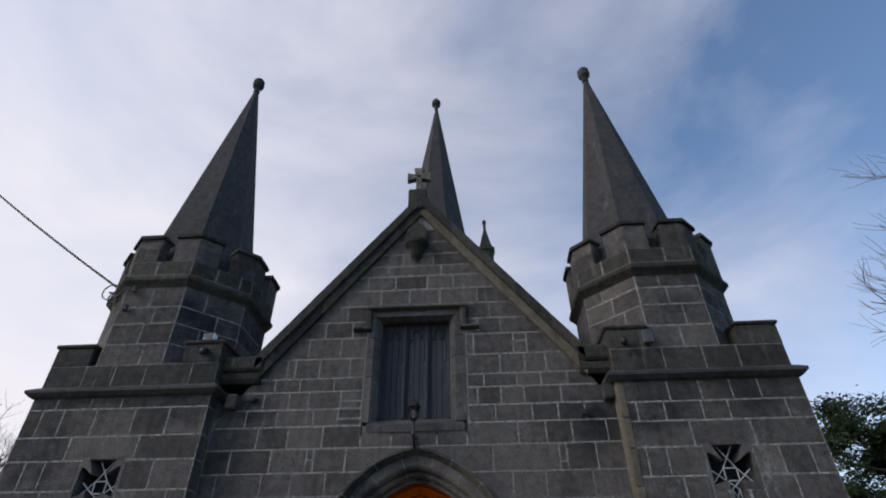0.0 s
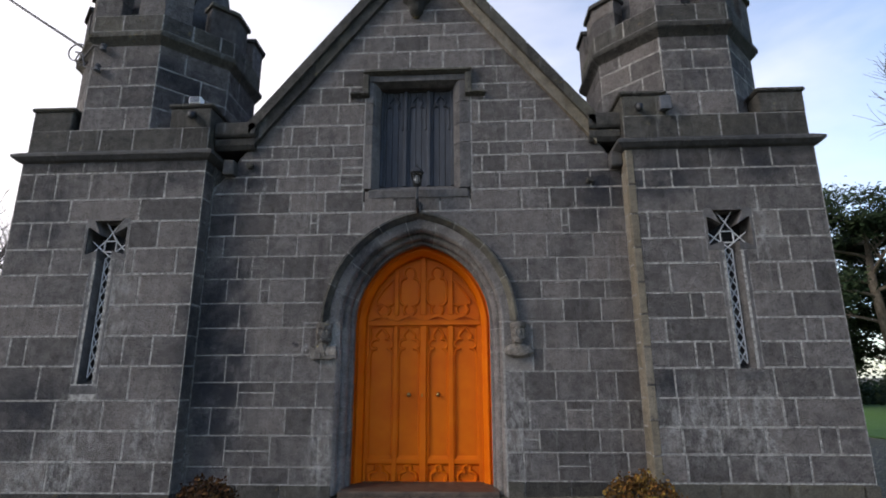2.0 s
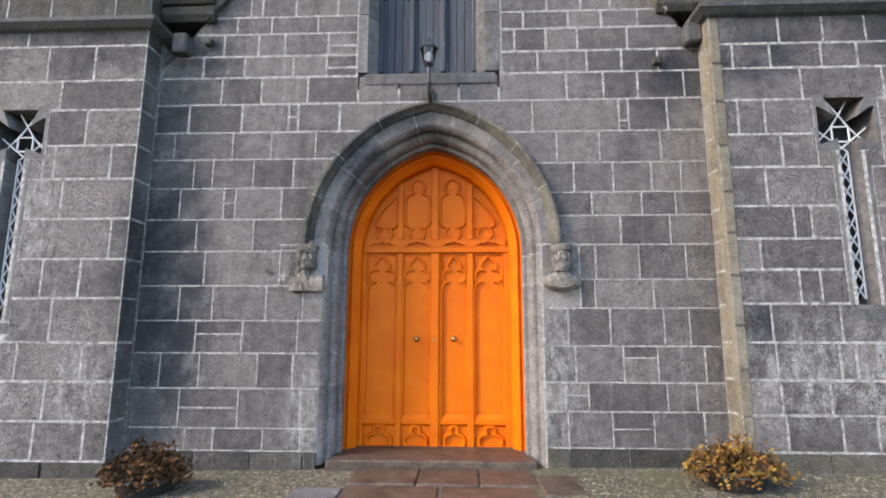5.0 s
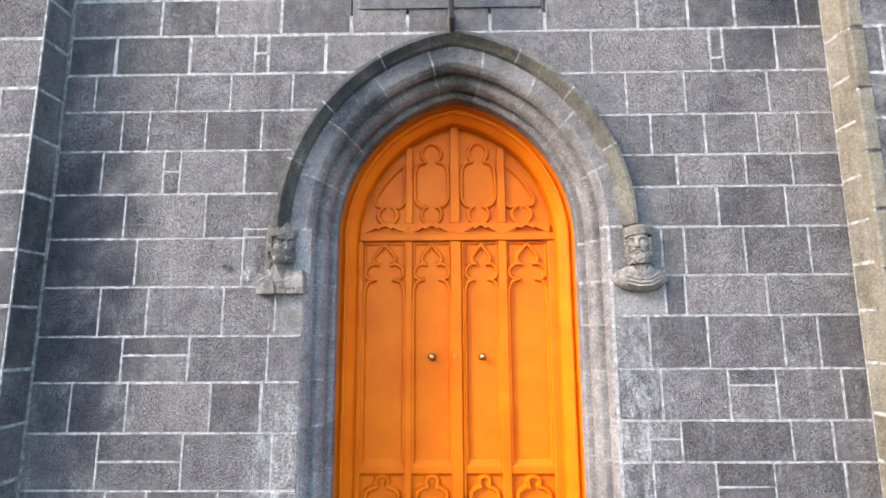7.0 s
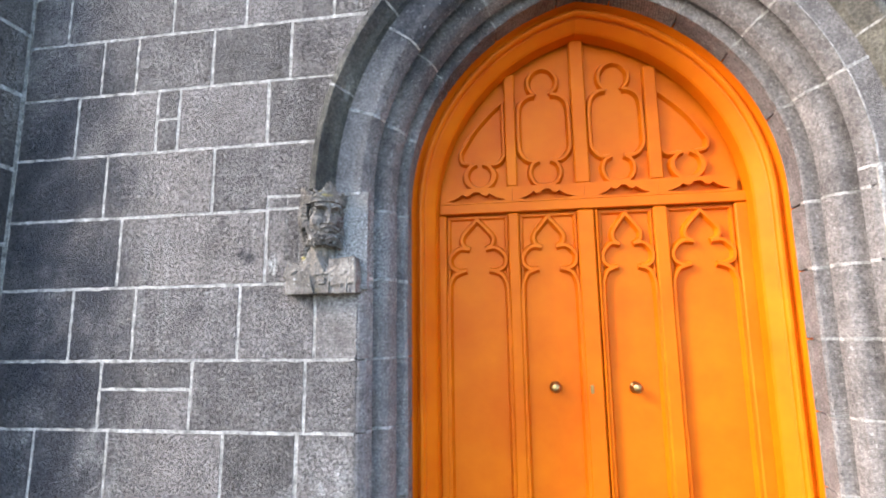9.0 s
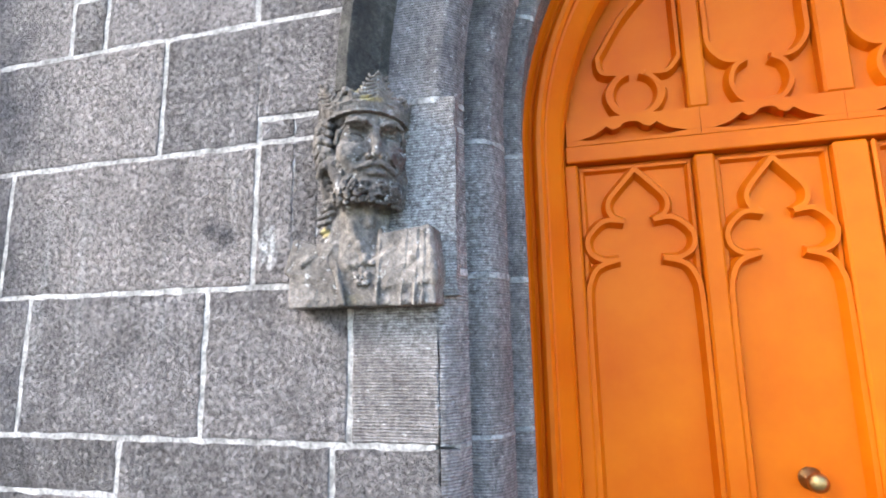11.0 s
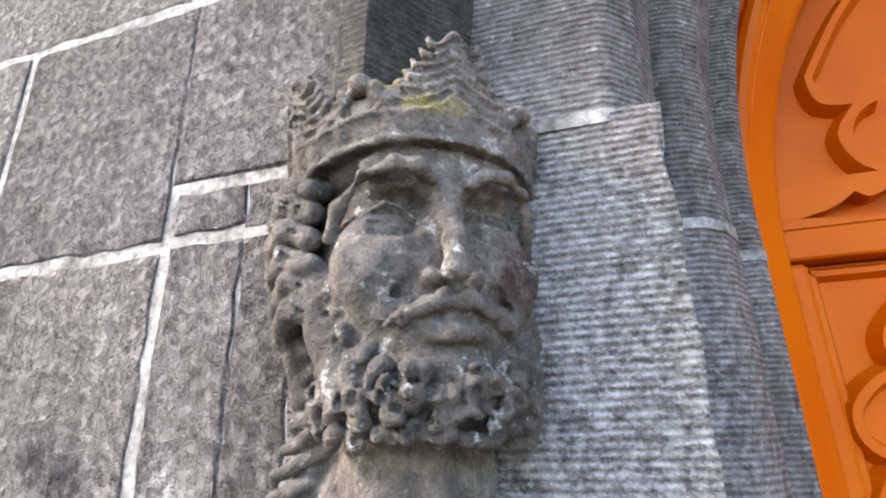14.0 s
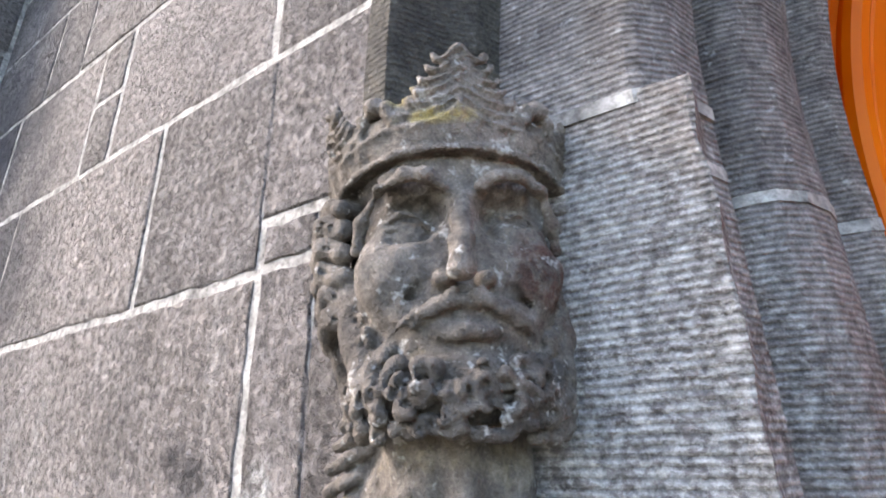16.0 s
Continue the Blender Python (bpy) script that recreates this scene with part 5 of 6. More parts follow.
        quads = []
        for axis in range(3):
            b_, c_ = (axis + 1) % 3, (axis + 2) % 3
            s0 = [slice(1, -1)] * 3
            s0[axis] = slice(0, -1)
            s1 = list(s0)
            s1[axis] = slice(1, None)
            A, B = ins[tuple(s0)], ins[tuple(s1)]
            where = np.argwhere(A != B)
            if not len(where):
                continue
            flip = A[tuple(where.T)]
            base = where.copy()
            base[:, b_] += 1
            base[:, c_] += 1

            def cellid(db, dc):
                q = base.copy()
                q[:, b_] += db
                q[:, c_] += dc
                return idx[tuple(q.T)]
            f = np.stack([cellid(-1, -1), cellid(0, -1), cellid(0, 0), cellid(-1, 0)], 1)
            f[~flip] = f[~flip][:, ::-1]
            quads.append(f)
        f = np.concatenate(quads)
        f = f[(f >= 0).all(1)]
        me = bpy.data.meshes.new(name)
        me.from_pydata(verts.tolist(), [], f.tolist())
        me.materials.append(material)
        me.polygons.foreach_set("use_smooth", [True] * len(me.polygons))
        return me


def features(c, seed, beard_r=0.011):
    """Skull, brow, eyes, nose, mouth, moustache, beard and neck in the head's own axes."""
    rng = random.Random(seed)
    c.ball((0, -0.012, 0.02), (0.064, 0.075, 0.085), 0.01)
    c.ball((0, 0.010, -0.040), (0.056, 0.058, 0.075), 0.015)
    for s in (-1, 1):
        c.ball((s * 0.036, 0.042, -0.008), (0.021, 0.020, 0.020), 0.014)
        c.ball((s * 0.029, 0.078, 0.019), (0.0225, 0.031, 0.0190), 0.004, cut=True)
    c.ball((0, 0.050, 0.056), (0.048, 0.016, 0.020), 0.014)
    for s in (-1, 1):
        c.rod([(s * 0.008, 0.067, 0.034), (s * 0.022, 0.0680, 0.0445), (s * 0.040, 0.059, 0.0435), (s * 0.054, 0.045, 0.030)], 0.0056, 0.005, 0.0040)
        c.ball((s * 0.029, 0.0450, 0.017), (0.0185, 0.0165, 0.0155), 0.002)
        c.rod([(s * 0.012, 0.0575, 0.016), (s * 0.021, 0.0630, 0.0290), (s * 0.033, 0.0620, 0.0300), (s * 0.043, 0.054, 0.0225), (s * 0.048, 0.048, 0.013)], 0.0030, 0.0012)
        c.rod([(s * 0.012, 0.0575, 0.014), (s * 0.023, 0.0605, 0.0065), (s * 0.036, 0.0575, 0.0065), (s * 0.047, 0.048, 0.013)], 0.0027, 0.0012)
        c.ball((s * 0.0125, 0.071, -0.025), (0.0078, 0.009, 0.007), 0.003)
        c.ball((s * 0.0065, 0.083, -0.033), (0.0035, 0.006, 0.003), 0.002, cut=True)
    c.rod([(0, 0.062, 0.036), (0, 0.071, 0.018), (0, 0.080, -0.002), (0, 0.087, -0.018)], 0.0088, 0.005, 0.0105)
    c.ball((0.001, 0.084, -0.024), (0.0105, 0.010, 0.0085), 0.004)
    c.ball((0.009, 0.097, -0.012), (0.008, 0.008, 0.010), 0.003, cut=True)
    for s in (-1, 1):
        c.rod([(0, 0.070, -0.040), (s * 0.012, 0.073, -0.042), (s * 0.023, 0.069, -0.047), (s * 0.032, 0.063, -0.049), (s * 0.038, 0.058, -0.045)], 0.0064, 0.002, 0.0042)
        c.rod([(s * 0.003, 0.074, -0.039), (s * 0.016, 0.0755, -0.044), (s * 0.03, 0.069, -0.051)], 0.0030, 0.002)
    c.rod([(-0.016, 0.064, -0.0605), (0, 0.071, -0.0625), (0.016, 0.064, -0.0605)], 0.0060, 0.002)
    c.rod([(-0.020, 0.068, -0.0545), (0, 0.076, -0.0550), (0.020, 0.068, -0.0545)], 0.0022, 0.002, cut=True)
    # beard
    c.ball((0, 0.020, -0.092), (0.056, 0.046, 0.040), 0.012)
    for row in range(7):
        z = -0.066 - 0.0108 * row
        for k in range(21):
            a = -1.8 + 3.6 * (k + 0.5 * (row % 2)) / 20
            rx, ry = 0.060 - 0.0022 * abs(row - 2.5), 0.057 - 0.003 * abs(row - 3)
            if row == 0 and abs(a) < 0.5:
                continue
            p = (rx * math.sin(a) + rng.uniform(-.003, .003), 0.011 + ry * math.cos(a) + rng.uniform(-.003, .004), z + rng.uniform(-.003, .003))
            r = beard_r * rng.uniform(0.48, 0.82)
            c.ball(p, r, 0.0012)
            if rng.random() < 0.6:
                c.ball((p[0] * 1.10 + 0.002, p[1] + 0.007 * math.cos(a), p[2] + 0.002), r * 0.38, 0.001, cut=True)
    # neck
    c.rod([(0, -0.016, -0.08), (0, -0.020, -0.15), (0, -0.032, -0.225)], 0.041, 0.006, 0.046)
    for s in (-1, 1):
        c.rod([(s * 0.042, -0.015, -0.10), (s * 0.028, 0.012, -0.18), (s * 0.008, 0.018, -0.235)], 0.0075, 0.004)


def king_face(c):
    """Lean bearded face under a crown, in the head's own axes."""
    rng = random.Random(21)
    c.ball((0, -0.012, 0.02), (0.068, 0.075, 0.088), 0.01)
    c.ball((0, 0.006, -0.040), (0.060, 0.060, 0.078), 0.015)
    for s in (-1, 1):
        # high flat cheek, then the socket sunk under the brow
        c.ball((s * 0.041, 0.040, -0.014), (0.024, 0.020, 0.030), 0.018)
        c.ball((s * 0.034, 0.084, 0.0225), (0.0270, 0.0445, 0.0225), 0.003, cut=True)
        c.ball((s * 0.0185, 0.068, 0.0300), (0.0110, 0.024, 0.0150), 0.004, cut=True)
    c.ball((0, 0.047, 0.061), (0.053, 0.018, 0.020), 0.014)
    for s in (-1, 1):
        c.rod([(s * 0.012, 0.070, 0.0455), (s * 0.021, 0.0735, 0.0520), (s * 0.035, 0.0705, 0.0545), (s * 0.051, 0.057, 0.0480), (s * 0.062, 0.040, 0.030), (s * 0.066, 0.029, 0.010)], 0.0046, 0.006, 0.0034)
        c.ball((s * 0.035, 0.0370, 0.0135), (0.0215, 0.0165, 0.0170), 0.002)
        c.rod([(s * 0.015, 0.0505, 0.015), (s * 0.024, 0.0545, 0.0275), (s * 0.037, 0.0540, 0.0310), (s * 0.049, 0.0465, 0.0240), (s * 0.055, 0.040, 0.012)], 0.0021, 0.0010)
        c.rod([(s * 0.016, 0.0510, 0.0090), (s * 0.027, 0.0540, 0.0000), (s * 0.041, 0.0510, -0.0010), (s * 0.054, 0.041, 0.008)], 0.0019, 0.002)
        c.rod([(s * 0.022, 0.0515, 0.0185), (s * 0.036, 0.0535, 0.0180), (s * 0.047, 0.048, 0.0165)], 0.0010, 0.0008, cut=True)
        # crease between the brow and the lid
        c.ball((s * 0.037, 0.066, 0.0385), (0.0225, 0.024, 0.0068), 0.002, cut=True, tilt=s * 0.18)
        c.ball((s * 0.020, 0.062, 0.0330), (0.0080, 0.020, 0.0100), 0.003, cut=True)
        # wings of the nose and the fold from nose to mouth
        c.ball((s * 0.0120, 0.067, -0.0245), (0.0068, 0.009, 0.0065), 0.003)
        c.ball((s * 0.0068, 0.080, -0.0325), (0.0042, 0.008, 0.0042), 0.0015, cut=True)
        c.rod([(s * 0.017, 0.066, -0.014), (s * 0.027, 0.060, -0.030), (s * 0.038, 0.049, -0.037)], 0.0030, 0.006, cut=True)
    c.rod([(0, 0.062, 0.040), (-0.001, 0.069, 0.020), (-0.002, 0.077, 0.000), (-0.003, 0.083, -0.016)], 0.0058, 0.004, 0.0076)
    c.ball((-0.004, 0.081, -0.023), (0.0085, 0.009, 0.0070), 0.004)
    for p, r in (((0.007, 0.094, -0.012), 0.0085), ((-0.003, 0.093, 0.002), 0.0055), ((0.009, 0.088, -0.026), 0.0050), ((-0.012, 0.088, -0.020), 0.0032)):
        c.ball(p, r, 0.001, cut=True)
    # thin moustache in broken wisps that curl out at the corners
    for s in (-1, 1):
        c.rod([(0, 0.068, -0.0395), (s * 0.012, 0.0710, -0.0415), (s * 0.023, 0.066, -0.0475), (s * 0.031, 0.060, -0.0545)], 0.0044, 0.003, 0.0032)
        for q in range(14):
            u = rng.random()
            x = s * (0.003 + 0.030 * u)
            z = -0.037 - 0.016 * u * u + rng.uniform(-.002, .002)
            y = 0.0735 - 0.013 * u
            c.rod([(x, y, z + 0.003), (x + s * 0.004, y + 0.0012, z - 0.002), (x + s * 0.008, y - 0.003, z - 0.007)], rng.uniform(0.0018, 0.0030), 0.0010, 0.0012)
        c.rod([(s * 0.030, 0.060, -0.053), (s * 0.037, 0.056, -0.0515), (s * 0.041, 0.052, -0.0475)], 0.0028, 0.0015, 0.0014)
    c.rod([(-0.022, 0.066, -0.0520), (0, 0.0745, -0.0525), (0.022, 0.066, -0.0520)], 0.0026, 0.0012, cut=True)
    c.rod([(-0.014, 0.0615, -0.0590), (0, 0.0690, -0.0600), (0.014, 0.0615, -0.0590)], 0.0066, 0.002)
    c.ball((0.0, 0.0745, -0.0720), (0.021, 0.011, 0.0052), 0.004, cut=True)
    # bare chin, then a short beard of drilled curls along the jaw
    c.ball((0, 0.052, -0.082), (0.020, 0.014, 0.012), 0.008)
    c.ball((0, 0.018, -0.094), (0.060, 0.052, 0.033), 0.010)
    for s in (-1, 1):
        c.rod([(s * 0.066, 0.008, -0.012), (s * 0.064, 0.014, -0.05), (s * 0.055, 0.030, -0.085)], 0.010, 0.006, 0.013)
    spots = []
    for k in range(620):
        a = rng.uniform(-1.75, 1.75)
        top = -0.083 if abs(a) < 0.45 else (-0.076 if abs(a) < 0.85 else -0.022)
        z = rng.uniform(-0.122, top)
        bulge = 1.0 - 0.20 * ((z + 0.097) / 0.03) ** 2 if z < -0.07 else 0.93
        p = Vector((0.065 * bulge * math.sin(a), 0.009 + 0.064 * bulge * math.cos(a), z))
        if z > -0.070 and abs(p.x) < 0.054:
            continue
        r = rng.uniform(0.0052, 0.0082) if z < -0.06 else rng.uniform(0.0042, 0.0060)
        if any((p - o).length < 0.72 * (r + q) for o, q, _ in spots):
            continue
        spots.append((p, r, a))
    for p, r, a in spots:
        out = Vector((math.sin(a), math.cos(a), 0))
        side_ = Vector((math.cos(a), -math.sin(a), 0))
        tw = rng.uniform(0, 6.3)
        curl = [p + (side_ * math.cos(tw + 0.8 * q) + Vector((0, 0, 1)) * math.sin(tw + 0.8 * q)) * r * (0.75 - 0.06 * q) + out * (0.0010 * q) for q in range(6)]
        c.rod([tuple(v) for v in curl], r * 0.62, 0.0024, r * 0.50)
        if rng.random() < 0.55:
            c.ball(tuple(p + out * r * 0.9), r * rng.uniform(0.30, 0.50), 0.001, cut=True)
    for k in range(30):
        a = rng.uniform(-1.5, 0.9)
        z = rng.uniform(-0.118, -0.082)
        bulge = 1.0 - 0.20 * ((z + 0.097) / 0.03) ** 2
        c.ball((0.069 * bulge * math.sin(a), 0.009 + 0.068 * bulge * math.cos(a), z), rng.uniform(0.0024, 0.0042), 0.001, cut=True)
    # lean neck with two cords and a hollow between them
    c.rod([(0, -0.016, -0.08), (0, -0.020, -0.15), (0, -0.026, -0.235)], 0.042, 0.006, 0.052)
    for s in (-1, 1):
        c.rod([(s * 0.030, -0.032, -0.12), (s * 0.038, -0.036, -0.16), (s * 0.050, -0.040, -0.21)], 0.020, 0.010, 0.026)
        c.rod([(s * 0.043, -0.008, -0.10), (s * 0.030, 0.014, -0.17), (s * 0.008, 0.026, -0.238)], 0.0080, 0.006)
        c.rod([(s * 0.020, 0.030, -0.120), (s * 0.014, 0.032, -0.17), (s * 0.004, 0.036, -0.215)], 0.0060, 0.008, cut=True)
    c.rod([(0.0, 0.026, -0.11), (0.0, 0.028, -0.16)], 0.0075, 0.008)


def king_bust():
    c = Clay((-1.45, -0.185, 1.565), (-1.025, 0.03, 2.115), 0.0018)
    # draped shoulders, square-cut
    c.axes((-1.225, 0.0, 1.64), 0.0)
    c.slab((0, 0.018, -0.002), (0.165, 0.045, 0.055), 0.006)
    c.slab((-0.098, 0.022, 0.035), (0.075, 0.043, 0.042), 0.012, 0.01, tilt=-0.32)
    c.slab((0.105, 0.026, 0.042), (0.062, 0.044, 0.060), 0.010, 0.01, tilt=0.10)
    for x_top, x_low in ((0.112, 0.098), (0.136, 0.126), (0.150, 0.143)):
        c.rod([(x_top, 0.0715, 0.104), (x_low, 0.0725, -0.058)], 0.0030, 0.0015, cut=True)
        c.rod([(x_top - 0.006, 0.0670, 0.100), (x_low - 0.006, 0.0680, -0.055)], 0.0030, 0.002)
    c.rod([(0.050, 0.066, 0.10), (0.042, 0.068, -0.02), (0.040, 0.066, -0.05)], 0.0045, 0.003)
    c.rod([(-0.062, 0.058, 0.085), (-0.05, 0.066, 0.02), (-0.032, 0.068, -0.05)], 0.006, 0.005)
    c.rod([(-0.06, 0.055, 0.05), (-0.02, 0.068, 0.032), (0.03, 0.068, 0.034), (0.07, 0.062, 0.055)], 0.0055, 0.005)
    for k in range(5):
        a = 2 * math.pi * k / 5 + 0.3
        c.ball((0.008 + 0.013 * math.cos(a), 0.066, 0.003 + 0.013 * math.sin(a)), (0.0085, 0.007, 0.0085), 0.002)
    c.ball((0.008, 0.070, 0.003), 0.0045, 0.0015)
    # head
    c.axes((-1.2203, -0.0362, 1.918), radians(38), radians(1), 1.17)
    king_face(c)
    # waved hair drawn back from the temple, then a twisted lock down to the shoulder
    rng = random.Random(11)
    for s in (-1, 1):
        z, k = 0.056, 0
        while z > -0.055:
            w = 0.003 * math.sin(1.3 * k)
            x0 = 0.076 + 0.004 * math.sin(0.9 * k)
            lock = [(s * (x0 - 0.004), 0.012 + w, z - 0.004), (s * (x0 + 0.009), 0.002 + w, z + 0.004), (s * (x0 + 0.013), -0.012, z - 0.004), (s * (x0 + 0.011), -0.028, z - 0.013), (s * (x0 + 0.004), -0.045, z - 0.010)]
            c.rod(lock, 0.0088, 0.0015, 0.0080)
            for up in (-0.003, 0.003):
                c.rod([(x + s * 0.0085, y + 0.002, zz + up) for x, y, zz in lock[:4]], 0.0011, 0.0008, cut=True)
            z -= 0.0185 + rng.uniform(-0.0015, 0.0015)
            k += 1
        c.ball((s * 0.078, 0.020, 0.050), (0.008, 0.009, 0.008), 0.002)
    tail = [(-0.076, -0.026, -0.04), (-0.066, -0.036, -0.09), (-0.060, -0.038, -0.13), (-0.064, -0.044, -0.17), (-0.074, -0.050, -0.205), (-0.092, -0.056, -0.228), (-0.106, -0.064, -0.240)]
    c.rod(tail, 0.0125, 0.003, 0.0070)
    for q in range(11):
        zz = -0.052 - 0.0155 * q
        xx = -0.063 + 0.005 * math.sin(0.8 * q)
        yy = -0.026 - 0.0024 * q
        c.rod([(xx + 0.012, yy + 0.010, zz + 0.003), (xx - 0.003, yy + 0.011, zz - 0.005), (xx - 0.014, yy - 0.001, zz - 0.012)], 0.0062, 0.0025, 0.0045)
    # crown: flared band, broad palm leaves and a bud between each two
    def ring(lift, z, a):
        flare = 0.10 * (z - 0.066)
        return ((0.0785 + lift + flare) * math.sin(a), -0.012 + (0.0825 + lift + flare) * math.cos(a), z - 0.017 * (1 - math.cos(a)))
    steps = [-2.7 + 5.4 * k / 44 for k in range(45)]
    c.ball((0, -0.012, 0.070), (0.075, 0.078, 0.034), 0.004)
    c.ball((0, -0.030, 0.030), (0.073, 0.062, 0.085), 0.006)
    for q in range(5):
        c.rod([ring(-0.003 + 0.0009 * q, 0.079 + 0.0036 * q, a) for a in steps], 0.0056, 0.001)
    for q in range(4):
        c.rod([ring(-0.001, 0.096 + 0.0045 * q, a) for a in steps], 0.0040, 0.001)
    c.rod([ring(0.0030, 0.0760, a) for a in steps], 0.0030, 0.001)
    c.rod([ring(0.0045, 0.0960, a) for a in steps], 0.0030, 0.001)
    for j in range(-2, 3):
        a0 = 1.36 * j
        # thin plate behind the ridges
        for g in range(-6, 7):
            f = abs(g) / 6
            top = 0.155 - 0.040 * f ** 0.9
            a = a0 + 0.46 * g / 6
            c.rod([ring(0.0005, 0.098, a), ring(0.0005, top, a)], 0.0046, 0.002, 0.0040)
        c.rod([ring(0.0045, 0.100, a0), ring(0.0055, 0.130, a0), ring(0.0050, 0.159, a0)], 0.0044, 0.001, 0.0030)
        for q in range(7):
            z = 0.1065 + 0.0088 * q
            wide = 0.52 - 0.056 * q
            for s in (-1, 1):
                pts = [ring(0.0050, z, a0), ring(0.0052, z - 0.0085, a0 + s * 0.3 * wide), ring(0.0054, z - 0.0125, a0 + s * 0.62 * wide), ring(0.0054, z - 0.0110, a0 + s * 0.88 * wide), ring(0.0044, z - 0.0060, a0 + s * wide)]
                c.rod(pts, 0.0038, 0.0005, 0.0025)
        for q in range(6):
            wide = 0.50 - 0.056 * q
            for s in (-1, 1):
                z = 0.1109 + 0.0088 * q
                c.rod([ring(0.0082, z - 0.002, a0 + s * 0.08 * wide), ring(0.0086, z - 0.0085, a0 + s * 0.3 * wide), ring(0.0088, z - 0.0125, a0 + s * 0.62 * wide), ring(0.0086, z - 0.0110, a0 + s * 0.92 * wide)], 0.0030, 0.0005, 0.0034, cut=True)
        a1 = a0 + 0.68
        for s in (-1, 1):
            for q in range(3):
                c.rod([ring(0.0045, 0.0985 + 0.002 * q, a1 + s * (0.34 - 0.05 * q)), ring(0.0045, 0.1035 + 0.003 * q, a1 + s * (0.19 - 0.03 * q)), ring(0.0045, 0.117 + 0.001 * q, a1 + s * (0.07 + 0.03 * q))], 0.0030, 0.0008, 0.0034)
        c.ball(ring(0.003, 0.123, a1), 0.0085, 0.002)
        for s in (-1, 1):
            c.ball(ring(0.003, 0.116, a1 + s * 0.13), 0.0055, 0.0015)
    c.rough(0.00075, 3)
    return c.mesh("carved_king_bust", CARVED)


tagged(new("carved_king_bust", king_bust()), "weathered grey stone bust of a crowned bearded king", "stone bust", "door heads")


def capped_bust():
    c = Clay((1.06, -0.20, 1.56), (1.52, 0.03, 2.10), 0.0030)
    c.axes((1.285, 0.0, 1.66), 0.0)
    # crescent of drapery, cut away below
    c.ball((0, 0.012, 0.015), (0.190, 0.078, 0.095), 0.01)
    c.ball((0.0, 0.03, 0.05), (0.110, 0.075, 0.075), 0.01)
    for k in range(3):
        c.rod([(-0.165 + 0.02 * k, 0.038, 0.075 - 0.030 * k), (-0.100, 0.074, 0.030 - 0.026 * k), (-0.030, 0.090, 0.008 - 0.024 * k), (0.050, 0.090, 0.012 - 0.024 * k), (0.110, 0.074, 0.045 - 0.028 * k), (0.160 - 0.02 * k, 0.036, 0.085 - 0.034 * k)], 0.0075, 0.008)
    for k in range(2):
        c.rod([(-0.110, 0.074, 0.018 - 0.026 * k), (-0.030, 0.095, -0.004 - 0.024 * k), (0.050, 0.095, 0.000 - 0.024 * k), (0.105, 0.078, 0.030 - 0.028 * k)], 0.0030, 0.004, cut=True)
    c.ball((-0.01, 0.085, 0.085), (0.045, 0.05, 0.032), 0.006, cut=True)
    c.slab((0, 0.05, -0.140), (0.22, 0.12, 0.060), 0.004, cut=True)
    c.axes((1.275, -0.052, 1.905), radians(-24), radians(4), 1.15)
    features(c, 9, 0.0115)
    steps = [-2.6 + 5.2 * k / 30 for k in range(31)]
    # soft flat-topped cap with a broad turned-up band that overhangs the brow
    c.ball((0, -0.012, 0.100), (0.070, 0.078, 0.040), 0.006)
    for z, lift in ((0.066, 0.002), (0.075, 0.004), (0.084, 0.006), (0.093, 0.008), (0.102, 0.010), (0.111, 0.011), (0.118, 0.010)):
        c.rod([((0.072 + lift) * math.sin(a), -0.012 + (0.081 + lift) * math.cos(a), z + 0.010 * math.sin(a + 0.4)) for a in steps], 0.0085, 0.003)
    c.slab((0, -0.01, 0.160), (0.14, 0.14, 0.028), 0.004, cut=True)
    c.rod([((0.073) * math.sin(a), -0.012 + 0.084 * math.cos(a), 0.053) for a in steps[8:23]], 0.0040, 0.003, cut=True)
    for s in (-1, 1):
        for k in range(5):
            c.ball((s * (0.066 + 0.004 * math.sin(2.1 * k)), 0.004 - 0.005 * k, 0.034 - 0.026 * k), (0.014, 0.020, 0.017), 0.009)
    c.rough(0.0005, 8)
    return c.mesh("carved_capped_bust", CARVED)


tagged(new("carved_capped_bust", capped_bust()), "weathered grey stone bust of a bearded man in a cap", "stone bust", "door heads")

# ---- lantern over the door ----
LAMP = thing("wall_lantern", (-0.01, 0.0, 3.60), "black iron lantern on a curved wall bracket", "wall lamp")
part("wall_plate", box(bmesh.new(), -0.04, 0.02, -0.03, 0.0, 3.50, 3.70, 0.008), BLACK, LAMP)
part("bracket", tube(bmesh.new(), [(-0.01, -0.02, 3.56), (-0.01, -0.10, 3.53), (-0.012, -0.20, 3.57), (-0.014, -0.25, 3.66), (-0.018, -0.22, 3.76), (-0.02, -0.22, 3.86)], 0.022, 8), BLACK, LAMP)
part("scroll", tube(bmesh.new(), [(-0.01, -0.02, 3.67), (-0.012, -0.09, 3.68), (-0.014, -0.14, 3.64), (-0.014, -0.12, 3.60)], 0.010, 6), BLACK, LAMP)
lx, ly = -0.02, -0.22
part("lantern_base", lathe(bmesh.new(), lx, ly, [(0.02, 3.83), (0.05, 3.86), (0.058, 3.875), (0.03, 3.885)], 6), BLACK, LAMP)
part("lantern_glass", lathe(bmesh.new(), lx, ly, [(0.048, 3.885), (0.082, 4.03)], 6), GLASS, LAMP, "pale frosted glass")
part("bulb", lathe(bmesh.new(), lx, ly, [(0.012, 3.89), (0.03, 3.93), (0.03, 3.97), (0.01, 4.0)], 10), WHITE, LAMP, smooth=True)
